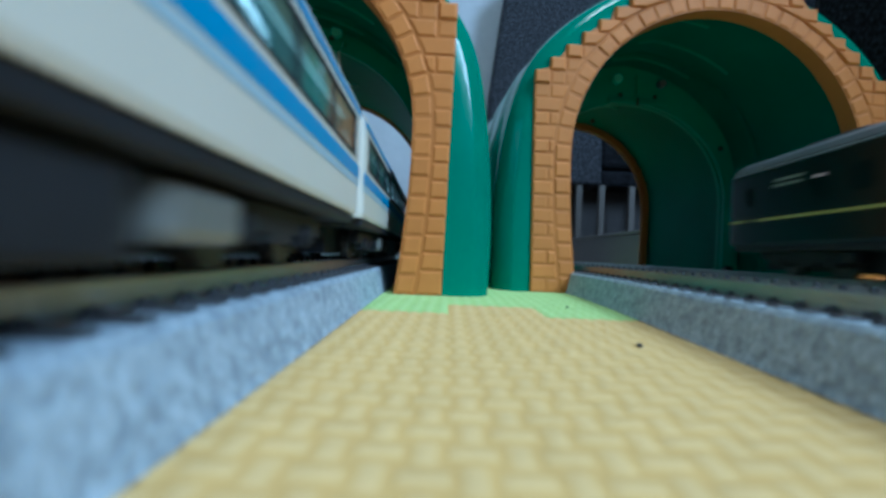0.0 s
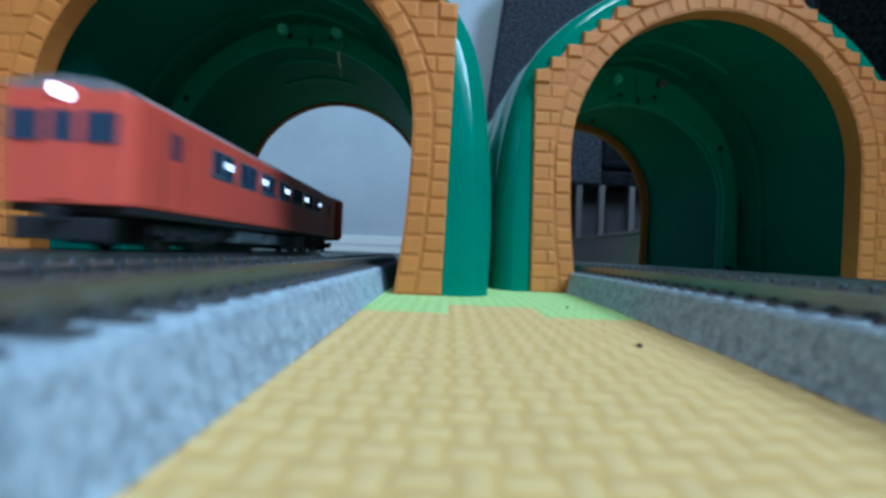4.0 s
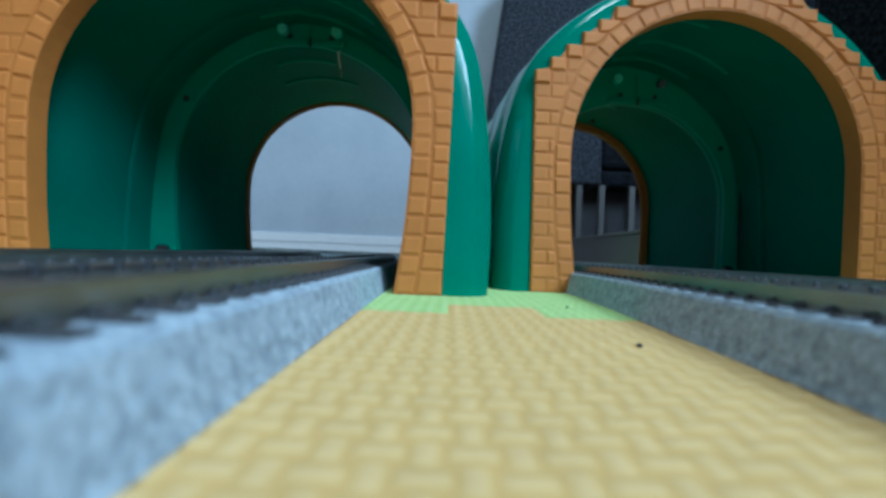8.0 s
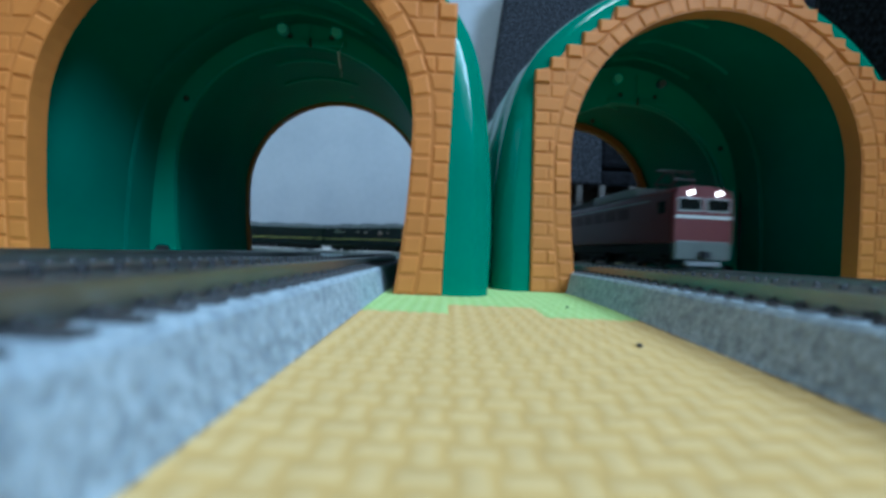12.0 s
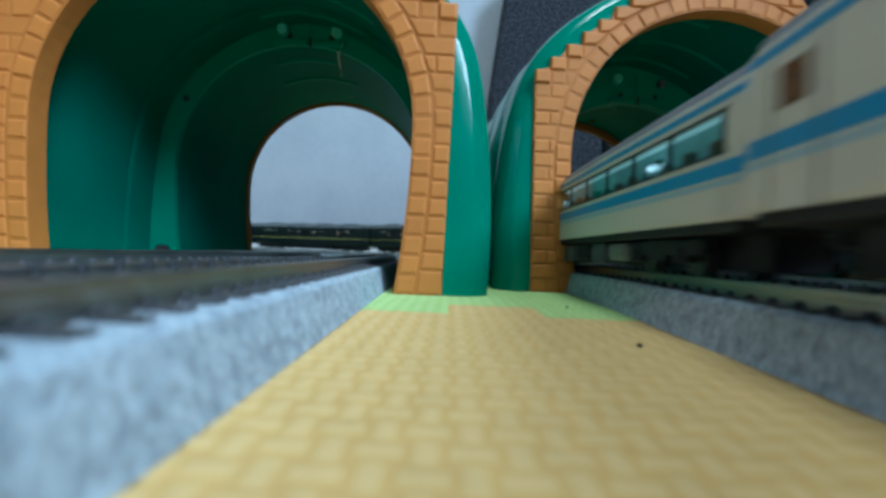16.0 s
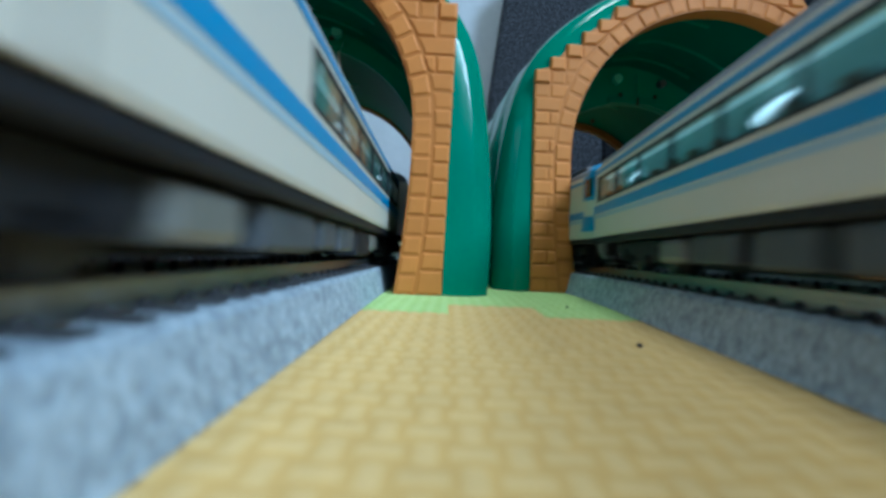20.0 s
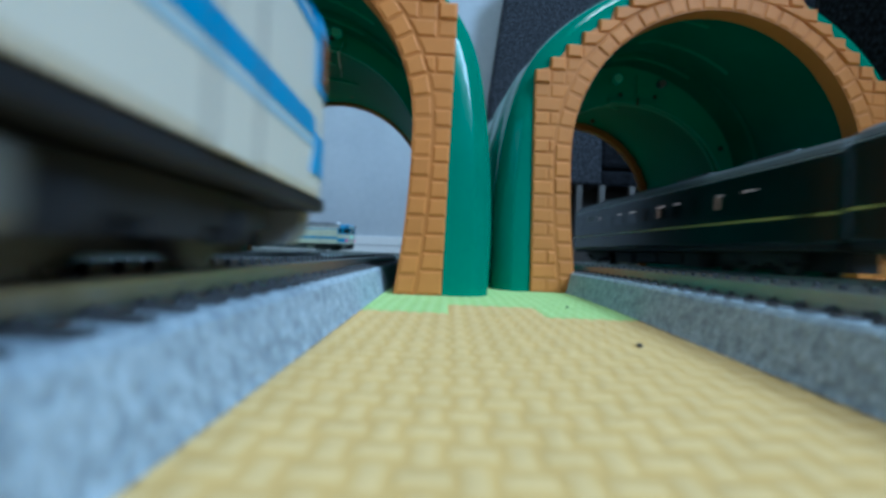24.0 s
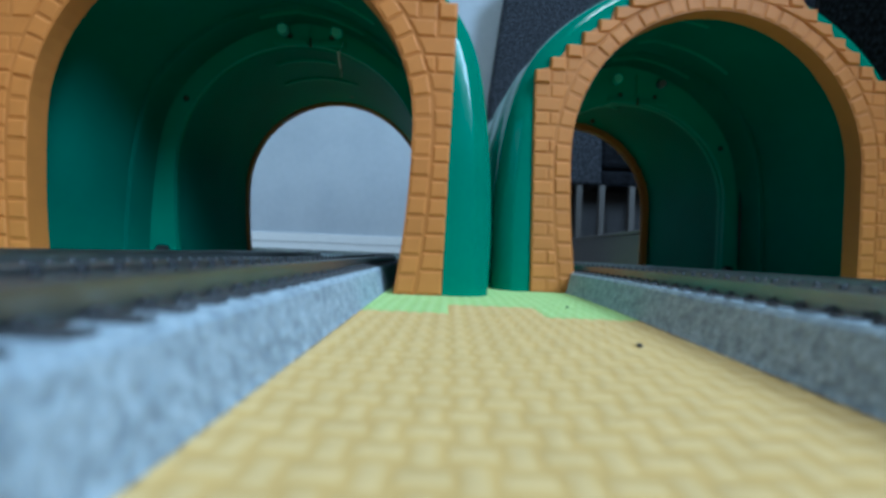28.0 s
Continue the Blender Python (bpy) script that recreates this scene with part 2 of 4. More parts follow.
def sweep(sections, closed_ring=True, caps=True):
    """A skin over equal rings of points in millimetres."""
    bm = bmesh.new()
    rings = [[bm.verts.new((x * MM, y * MM, z * MM)) for x, y, z in s] for s in sections]
    n = len(rings[0])
    for a, b in zip(rings, rings[1:]):
        for i in range(n if closed_ring else n - 1):
            j = (i + 1) % n
            bm.faces.new((a[i], a[j], b[j], b[i]))
    if caps and closed_ring:
        bm.faces.new(rings[0])
        bm.faces.new(rings[-1][::-1])
    return bm


def thing(name, label, category, m=None, group="", kind=""):
    ob = tagged(new(name), label, category, group, kind)
    ob.empty_display_size = 0.01
    if m is not None:
        ob.matrix_world = m
    return ob


# ---- track loops ----
class Loop:
    """A closed line of straights and round corners in millimetres, run clockwise from above or the other way."""

    def __init__(self, corners, radii):
        pts, n = [], len(corners)
        for i in range(n):
            p, a, b = Vector(corners[i]), Vector(corners[i - 1]), Vector(corners[(i + 1) % n])
            u, w = (a - p).normalized(), (b - p).normalized()
            half = math.acos(max(-1, min(1, u.dot(w)))) / 2
            r = radii[i]
            t = r / math.tan(half)
            c = p + (u + w).normalized() * (r / math.sin(half))
            s, e = p + u * t - c, p + w * t - c
            a0 = math.atan2(s.y, s.x)
            d = (math.atan2(e.y, e.x) - a0 + math.pi) % (2 * math.pi) - math.pi
            k = max(6, int(abs(d) * r / 6))
            pts += [(c.x + r * math.cos(a0 + d * j / k), c.y + r * math.sin(a0 + d * j / k)) for j in range(k + 1)]
        p = np.array(pts + pts[:1])
        keep, out = p[0], [p[0]]
        for q in p[1:]:
            step = np.linalg.norm(q - keep)
            m = max(1, int(step / 8))
            out += [keep + (q - keep) * (j + 1) / m for j in range(m)] if step > 1e-6 else []
            keep = q
        self.p = np.array(out)
        self.s = np.concatenate([[0], np.cumsum(np.linalg.norm(np.diff(self.p, axis=0), axis=1))])
        self.length = float(self.s[-1])

    def at(self, s):
        s = s % self.length
        return float(np.interp(s, self.s, self.p[:, 0])), float(np.interp(s, self.s, self.p[:, 1]))

    def near(self, x, y):
        """The way along the loop to the point nearest to (x, y)."""
        fine = np.arange(0, self.length, 1.0)
        q = np.stack([np.interp(fine, self.s, self.p[:, 0]), np.interp(fine, self.s, self.p[:, 1])], 1)
        return float(fine[np.argmin(np.hypot(q[:, 0] - x, q[:, 1] - y))])

    def heading(self, s):
        (x0, y0), (x1, y1) = self.at(s - 3), self.at(s + 3)
        return math.atan2(y1 - y0, x1 - x0)


RAIL_TOP = 7.0


def left_x(d, off):
    return -19.95 - 0.0314 * d - off


def right_x(d, off):
    return 33.1 + 0.0607 * d + off


KINK = 117.0                      # where the right-hand tracks begin to bend inwards


def make_loop(xf, off, back, left, front, r, bend=0.0):
    """Right side along the line xf, then back, left and front; the way runs from the front up the right side."""
    corners, radii = [(xf(front, off), front)], [r - 37]
    if bend:
        corners.append((xf(KINK, off), KINK))
        radii.append(500)
        top = (xf(KINK, off) - bend * (back - KINK), back)
    else:
        top = (xf(back, off), back)
    return Loop(corners + [top, (left, back), (left, front)], radii + [r, r, r - 37])


LF = make_loop(left_x, 33, 397, -697, -376, 237)
LN = make_loop(left_x, 0, 430, -730, -409, 270)
RN = make_loop(right_x, 0, 467, -767, -446, 280, bend=0.095)
RF = make_loop(right_x, 37, 504, -804, -483, 317, bend=0.095)


def strip(loop, profile, z_shift=0.0):
    """A skin of the profile (offset across, height) along the whole loop."""
    p = loop.p[:-1]
    d = np.roll(p, -1, 0) - np.roll(p, 1, 0)
    d /= np.linalg.norm(d, axis=1)[:, None]
    nx, ny = d[:, 1], -d[:, 0]
    n, k = len(p), len(profile)
    verts = [(p[i, 0] + nx[i] * o, p[i, 1] + ny[i] * o, z + z_shift) for i in range(n) for o, z in profile]
    faces = [(i * k + j, i * k + (j + 1) % k, ((i + 1) % n) * k + (j + 1) % k, ((i + 1) % n) * k + j) for i in range(n) for j in range(k)]
    return verts, faces


def track(loop, label, far):
    t = thing("model_track", label, "model track", group="model railway tracks")
    v, f = strip(loop, [(-9.5, 0.02), (-9.3, 0.6), (-8.35, 4.6), (-7.95, 5.1), (7.95, 5.1), (8.35, 4.6), (9.3, 0.6), (9.5, 0.02)])
    quick("roadbed", v, f, M["ballast"], t, "speckled grey ballast roadbed with sloping sides")
    for side in (-4.5, 4.5):
        v, f = strip(loop, [(side - 0.55, 5.12), (side - 0.45, 5.35), (side - 0.45, 6.2), (side - 0.5, 6.3), (side - 0.5, 6.78), (side - 0.42, 6.93), (side - 0.26, 7.0), (side + 0.26, 7.0), (side + 0.42, 6.93), (side + 0.5, 6.78), (side + 0.5, 6.3), (side + 0.45, 6.2), (side + 0.45, 5.35), (side + 0.55, 5.12)])
        quick("rail", v, f, M["rail"], t, "shiny nickel rail")
    tv, tf, near = [], [], []
    n = int(loop.length / 3.75)
    one = None
    for i in range(n):
        s = i * loop.length / n
        (x, y), h = loop.at(s), loop.heading(s)
        m = Matrix.Translation((x * MM, y * MM, 0)) @ Matrix.Rotation(h, 4, "Z")
        if 8 < y < 260 and x > -150:
            if one is None:
                one = boxed(-0.8, 0.8, -7.4, 7.4, 4.6, 5.34, 0.1)
                one = part("sleeper", one, M["tie"], t)
                one.matrix_basis = m
                clips = [part("rail_clip", boxed(-0.3, 0.3, e - 0.25, e + 0.25, 5.1, top, 0.1), M["skirt" if far > 6 else "clip" if far else "tie"], one) for e, top in ((-5.2, far or 5.7), (-3.8, 7.05 if not far else 5.9), (3.8, 7.05 if not far else 5.9), (5.2, far or 5.7))]
            else:
                o = new("sleeper", one.data)
                o.parent, o.matrix_basis = t, m
                for c in clips:
                    new("rail_clip", c.data).parent = o
        else:
            b = len(tv)
            for z in (4.6, 5.32):
                for ax, ay in ((-1, -6.5), (1, -6.5), (1, 6.5), (-1, 6.5)):
                    q = m @ Vector((ax * MM, ay * MM, 0))
                    tv.append((q.x / MM, q.y / MM, z))
            tf += [(b, b + 1, b + 5, b + 4), (b + 1, b + 2, b + 6, b + 5), (b + 2, b + 3, b + 7, b + 6), (b + 3, b, b + 4, b + 7), (b + 4, b + 5, b + 6, b + 7)]
    tagged(quick("far_sleepers", tv, tf, M["tie"], t), kind="stuff")
    return t


# ---- setting ----
def wall(name, x0, x1, y0, y1, z0, z1, mat, label):
    ob = part(name, boxed(x0, x1, y0, y1, z0, z1), mat)
    return tagged(ob, label, "wall", kind="structure")


def build_room():
    tagged(part("floor", boxed(-2300, 2000, -2300, 1800, -60, -4), M["floor"]), "pale smooth floor of a living room", "floor", kind="structure")
    tagged(part("ceiling", boxed(-2300, 2000, -2300, 1800, 3000, 3050), M["ceiling"]), "plain dim unseen ceiling", "ceiling", kind="structure")
    back = thing("wall_north", "pale blue-grey papered wall", "wall", pose(0, 1.46, 0, 0, 0, 2.3), kind="structure")
    part("wall_face", boxed(-2400, 2100, 0, 100, -60, 3050), M["wall"], back)
    sk = thing("baseboard", "white grooved baseboard along the papered wall", "baseboard", pose(0, 1.46, 0, 0, 0, 2.3), kind="structure")
    part("board", boxed(-2300, 2000, -9, -0.5, -4, 24, 1.0), M["white"], sk)
    part("board", boxed(-2300, 2000, -11, -0.5, 25.5, 52, 1.5), M["white"], sk)
    # west, south and east walls are added unseen, toned to steer bounced light
    wall("wall_west", -2400, -2300, -2400, 1900, -60, 3050, M["ceiling"], "unseen greyish wall")
    wall("wall_south", -2400, 2100, -2400, -2300, -60, 3050, M["wall"], "unseen papered wall behind the railway")
    e = thing("wall_east", "unseen dark brown wall with a window opening", "wall", kind="structure")
    for y0, y1, z0, z1 in ((-2300, 1800, -60, 1200), (-2300, 1800, 2850, 3050), (-2300, -2280, 1200, 2850), (-1300, 1800, 1200, 2850)):
        part("wall_face", boxed(1900, 2000, y0, y1, z0, z1), M["wall_dim"], e)


# ---- foam mats ----
TOOTH = 14.6                      # width of a jigsaw tooth
SEAM, SEAM_FAR = 69.9, 81.9       # foot and tip of the teeth


def weave(x, y):
    """Height of the woven relief: strands over and under in a chequer."""
    x, y = x - SHIFT_X, y - SHIFT_Y
    i, j = math.floor(x / CELL_X), math.floor(y / CELL_Y)
    a, b = x / CELL_X - i - 0.5, y / CELL_Y - j - 0.5
    if (i + j) % 2:
        return 0.12 * max(0.0, 1 - abs(a / 0.34) ** 2.2) ** 0.9 * (1 - 0.45 * abs(2 * b) ** 3) - 0.14
    return 0.13 * max(0.0, 1 - abs(b / 0.34) ** 2.2) ** 0.9 * (1 - 0.35 * abs(2 * a) ** 3) - 0.13


def in_green(x, y):
    if y > SEAM_FAR:
        return True
    return y > SEAM and math.floor(x / TOOTH) % 2 != 0


def build_mats():
    xs = sorted(set([round(k * 0.26, 3) for k in range(-94, 177)] + [k * TOOTH for k in range(-1, 4)]))
    ys = sorted(set([round(9 + k * 0.3, 3) for k in range(0, 198)] + [round(68.5 + k * 0.6, 3) for k in range(0, 150)] + [SEAM, SEAM_FAR]))
    nx = len(xs)
    def seam_dip(x, y):
        d = min(abs(y - SEAM) if abs(y - SEAM) < 1 else 9, abs(y - SEAM_FAR) if abs(y - SEAM_FAR) < 1 else 9)
        if SEAM < y < SEAM_FAR:
            d = min(d, abs(x / TOOTH - round(x / TOOTH)) * TOOTH)
        return -0.12 * max(0.0, 1 - d / 0.6)
    verts = [(x, y, weave(x, y) + seam_dip(x, y)) for y in ys for x in xs]
    faces = {True: [], False: []}
    for j in range(len(ys) - 1):
        for i in range(nx - 1):
            k = j * nx + i
            faces[in_green((xs[i] + xs[i + 1]) / 2, (ys[j] + ys[j + 1]) / 2)].append((k, k + 1, k + nx + 1, k + nx))
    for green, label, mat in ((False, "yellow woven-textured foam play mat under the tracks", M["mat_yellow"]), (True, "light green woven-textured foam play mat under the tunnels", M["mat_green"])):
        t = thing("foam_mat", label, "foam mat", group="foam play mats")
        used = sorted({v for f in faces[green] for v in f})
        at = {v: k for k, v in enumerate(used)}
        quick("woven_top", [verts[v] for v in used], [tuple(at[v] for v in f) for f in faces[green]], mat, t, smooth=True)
        y0, y1 = (76, 800) if green else (-600, 75.5)
        part("slab", boxed(-1000, 300, y0, y1, -4, -1.1), mat, t)
        x0, x1 = xs[0] + 0.2, xs[-1] - 0.2
        for k, (a, b, c, d) in enumerate(((-1000, x0, y0, y1), (x1, 300, y0, y1), (x0, x1, ys[-1] - 0.2, 800) if green else (x0, x1, -600, 9.2))):
            part("woven_margin", boxed(a, b, c, d, -1.05, -0.2), mat, t)
    for x, y, r in ((19.7, 48.9, 0.34), (20.8, 83.7, 0.26)):
        bm = bmesh.new()
        bmesh.ops.create_icosphere(bm, subdivisions=2, radius=r * MM)
        for v in bm.verts:
            v.co *= 1 + 0.35 * noise.noise(v.co * 3000)
            v.co.z *= 0.6
        c = part("crumb", bm, M["gap"])
        c.location = (x * MM, y * MM, 0.08 * MM)
        tagged(c, "tiny dark crumb lying on the foam mat", "crumb", "crumbs on the mat")


# ---- tunnels ----
HALF, CROWN, OUT = 38.5, 72.7, 48.0
ROW = 3.4
STEP = 3.95
STEP_ROW = 16
LEAN = 1.0                        # how far the portal leans out over its height
DEPTH = 5.0


TAPER = {-1: 2.6, 1: 2.6}        # how far each foot of the opening draws in


def inner_half(z, side=-1):
    """Half the opening's width at height z."""
    c = CROWN - HALF
    if z >= c:
        return math.sqrt(max(0.0, HALF ** 2 - (z - c) ** 2))
    return HALF - TAPER[side] * ((c - z) / c) ** 2


def inner_line(grow=0.0, n=40):
    """The opening's outline from the left foot over the crown to the right foot, widened by grow."""
    c = CROWN - HALF
    left = [(-(inner_half(z) + grow), z) for z in np.linspace(0, c, 10)[:-1]]
    arc = [(-(HALF + grow) * math.cos(a), c + (HALF + grow) * math.sin(a)) for a in np.linspace(0, math.pi, n)]
    right = [(inner_half(z, 1) + grow, z) for x, z in left[::-1]]
    return [(float(a), float(b)) for a, b in left + arc + right]


def hill_line(n=34):
    """The green hill's outline, from the left foot over the top to the right foot."""
    pts = np.array([(55.6, 0), (55.8, 12), (55.5, 26), (54.4, 38), (52.8, 48), (50.0, 56), (45.5, 62.5), (39, 69), (31, 75), (21, 80), (10, 83.4), (0, 84.6)])
    s = np.concatenate([[0], np.cumsum(np.linalg.norm(np.diff(pts, axis=0), axis=1))])
    f = np.linspace(0, s[-1], n)
    x, z = np.interp(f, s, pts[:, 0]), np.interp(f, s, pts[:, 1])
    for _ in range(3):
        x[1:-1], z[1:-1] = (x[:-2] + 2 * x[1:-1] + x[2:]) / 4, (z[:-2] + 2 * z[1:-1] + z[2:]) / 4
    side = [(float(a), float(b)) for a, b in zip(x, z)]
    return [(-a, b) for a, b in side] + side[-2::-1]


def brick_mesh(name, a, b, c, d, y_front, y_back):
    """A brick from four corners (x, z) in order, with its front edges worn."""
    pts = [Vector(p) for p in (a, b, c, d)]
    mid = sum(pts, Vector((0, 0))) / 4
    def inset(k):
        return [p + (mid - p).normalized() * min(k, (mid - p).length * 0.4) for p in pts]
    ring = [(p.x, y_back, p.y) for p in pts]
    for deep, k in ((0.75, 0.0), (0.34, 0.16), (0.10, 0.40), (0.0, 0.75)):
        ring += [(p.x, y_front + deep, p.y) for p in inset(k)]
    faces = [(16, 17, 18, 19)]
    for k in (0, 4, 8, 12):
        faces += [(k + i, k + (i + 1) % 4, k + 4 + (i + 1) % 4, k + 4 + i) for i in range(4)]
    return ring, faces


def portal_bricks(rng, row, step_row, wide, lift, bite=-0.15):
    """All bricks of a portal: ring stones and coursed bricks, as corner quads."""
    quads = []
    inner, outer = inner_line(-bite, 34), inner_line(4.1, 34)
    def along(line):
        s = np.concatenate([[0], np.cumsum([math.dist(p, q) for p, q in zip(line, line[1:])])])
        return s, np.array(line)
    si, pi = along(inner)
    so, po = along(outer)
    n = 47
    g = 0.006
    for k in range(n):
        f0, f1 = (k + g * 6) / n, (k + 1 - g * 6) / n
        pick = lambda p, f: (float(np.interp(f * si[-1], si, p[:, 0])), float(np.interp(f * si[-1], si, p[:, 1])))
        quads.append((pick(pi, f0), pick(po, f0), pick(po, f1), pick(pi, f1), rng.uniform(-0.12, 0.12)))
    def ring_out(z, side):
        c = CROWN - HALF
        r = HALF + 4.1
        if z >= c:
            return math.sqrt(max(0.0, r * r - (z - c) ** 2))
        return inner_half(z, side) + 4.1
    rows = int(84 / row)
    for r in range(rows):
        z0, z1 = (lift + r * row if r else 0.0) + 0.08, lift + (r + 1) * row - 0.08
        edge = wide + LEAN * (z0 / 57 - 0.5) if r < step_row else wide + LEAN / 2 - STEP * (r - step_row + 1)
        for sgn in (-1, 1):
            lo0, lo1 = ring_out(z0, sgn) + 0.25, ring_out(z1, sgn) + 0.25
            lo = max(lo0, lo1)
            if CROWN + 4.1 < z0:
                lo0 = lo1 = lo = 0.0
            if edge - lo < 0.8:
                continue
            span = edge - lo
            # running bond: whole bricks from the edge in one course, a half brick first in the next; stepped courses begin with a proud half
            stepped = r >= step_row - 1
            cut, cuts = (STEP if (stepped or r % 2 == 0) else 2 * STEP), [edge]
            while cut < span - 0.9:
                cuts.append(edge - cut)
                cut += 2 * STEP if not stepped else STEP
            cuts.append(None)
            for j in range(len(cuts) - 1):
                a = cuts[j] - (0.08 if j else 0)
                b0, b1 = (lo0, lo1) if cuts[j + 1] is None else (cuts[j + 1] + 0.08,) * 2
                quads.append(((sgn * b0, z0), (sgn * a, z0), (sgn * a, z1), (sgn * b1, z1), rng.uniform(-0.12, 0.15) + (0.35 if (j == 0 and stepped) else -0.05)))
    return quads


def portal(t, y, front, rng, row, wide, lift):
    sgn = 1 if front else -1
    base = "front_portal" if front else "back_portal"
    inn = inner_line(0.0)
    out = []
    for x, z in inner_line(4.1):
        out.append((x, z))
    # backing plate: opening outline joined to the stepped outer outline
    steps = [(wide - LEAN / 2, 0.0), (wide + LEAN / 2, lift + STEP_ROW * row)]
    x, z = wide + LEAN / 2, lift + STEP_ROW * row
    while x > 18:
        x -= STEP
        steps += [(x, z), (x, z + row)]
        z += row
    steps = [(px - 0.25, pz - 0.15) for px, pz in steps]
    outline = [(-px, max(0, pz)) for px, pz in steps] + [(px, max(0, pz)) for px, pz in steps[::-1]]
    so = np.linspace(0, 1, len(inn))
    ol = np.array(outline)
    ls = np.concatenate([[0], np.cumsum(np.linalg.norm(np.diff(ol, axis=0), axis=1))])
    # equal shares of the outer line, so that the plate has no crossing faces
    out = [(float(np.interp(f * ls[-1], ls, ol[:, 0])), float(np.interp(f * ls[-1], ls, ol[:, 1]))) for f in so]
    y0, y1 = y + sgn * 0.25, y + sgn * (DEPTH if front else 2.6)
    n = len(inn)
    verts = [(a, yy, b) for yy in (y0, y1) for line in (inn, out) for a, b in line]
    faces = []
    for i in range(n - 1):
        faces += [(i, i + 1, n + i + 1, n + i), (2 * n + i, 3 * n + i, 3 * n + i + 1, 2 * n + i + 1), (i, 2 * n + i, 2 * n + i + 1, i + 1), (n + i, n + i + 1, 3 * n + i + 1, 3 * n + i)]
    p = quick(base, verts, faces, M["mortar"], t, "orange plastic portal moulded as brickwork")
    quads = portal_bricks(rng, row, STEP_ROW, wide, lift, -0.15 if front else 0.55)
    if front:
        for a, b, c, d, proud in quads:
            v, f = brick_mesh("brick", a, b, c, d, y - proud, y + 0.9)
            quick("brick", v, f, M["orange"], p)
    else:
        vv, ff = [], []
        for a, b, c, d, proud in quads:
            v, f = brick_mesh("brick", a, b, c, d, 0 - proud, 1.6)
            k = len(vv)
            vv += [(q[0], y - q[1], q[2]) for q in v]
            ff += [tuple(i + k for i in g) for g in f]
        tagged(quick("bricks", vv, ff, M["orange"], p), kind="stuff")
    return p


def shell(t, y0, y1, bulge, name, label, tight=0.0):
    """One half of the green hill: outer skin and inner vault, closed at both ends."""
    rings_o, rings_i = [], []
    ys = np.array([0, 0.012, 0.03, 0.055, 0.085] + [0.125 + 0.125 * k / 3 for k in range(22)])
    ys = y0 + (y1 - y0) * ys
    name_front = y0 < 10
    for k, y in enumerate(ys):
        f = (y - y0) / (y1 - y0)
        wave = bulge * math.sin(math.pi * f)
        ring = []
        for i, (x, z) in enumerate(hill_line()):
            w = wave * (0.5 + 0.5 * math.sin(i * 0.42 + 0.5)) + 0.35 * math.sin(i * 0.3 + f * 9) * math.sin(math.pi * f)
            low = min(1.0, z / 25)
            fold = math.sin(math.pi * f) * (0.55 * math.sin(f * 21 + 0.8 * math.sin(i * 0.5)) + 0.35 * math.sin(f * 37 + i * 0.25))
            w += fold * min(1.0, z / 12)
            lip = 0.075 * max(0.0, 1 - min(y - y0, y1 - y) / 4.5) ** 2 if name_front else 0.0
            ring.append((x * (1 + 0.012 * w - lip), float(y), z * (1 + 0.008 * w * low - 0.4 * lip)))
        rings_o.append(ring)
        rings_i.append([(x, float(y), z) for x, z in inner_line(tight, 49)] if tight else [(x * 0.825, float(y), z * 0.95) for x, z in hill_line()])
    n, m = len(rings_o), len(rings_o[0])
    verts = [p for r in rings_o for p in r] + [p for r in rings_i for p in r]
    off = n * m
    faces, vault = [], []
    for a in range(n - 1):
        for i in range(m - 1):
            q = (a * m + i, a * m + i + 1, (a + 1) * m + i + 1, (a + 1) * m + i)
            faces.append(q)
            vault.append(tuple(v for v in q[::-1]))
    for i in range(m - 1):
        faces += [(i + 1, i, off + i, off + i + 1), ((n - 1) * m + i, (n - 1) * m + i + 1, off + (n - 1) * m + i + 1, off + (n - 1) * m + i)]
    hill = quick(name, verts, faces, M["green"], t, label, smooth=True)
    quick("vault", verts[off:], vault, M["green_in"], hill, "inside of the tunnel in a matte, shaded green", smooth=True)
    return hill


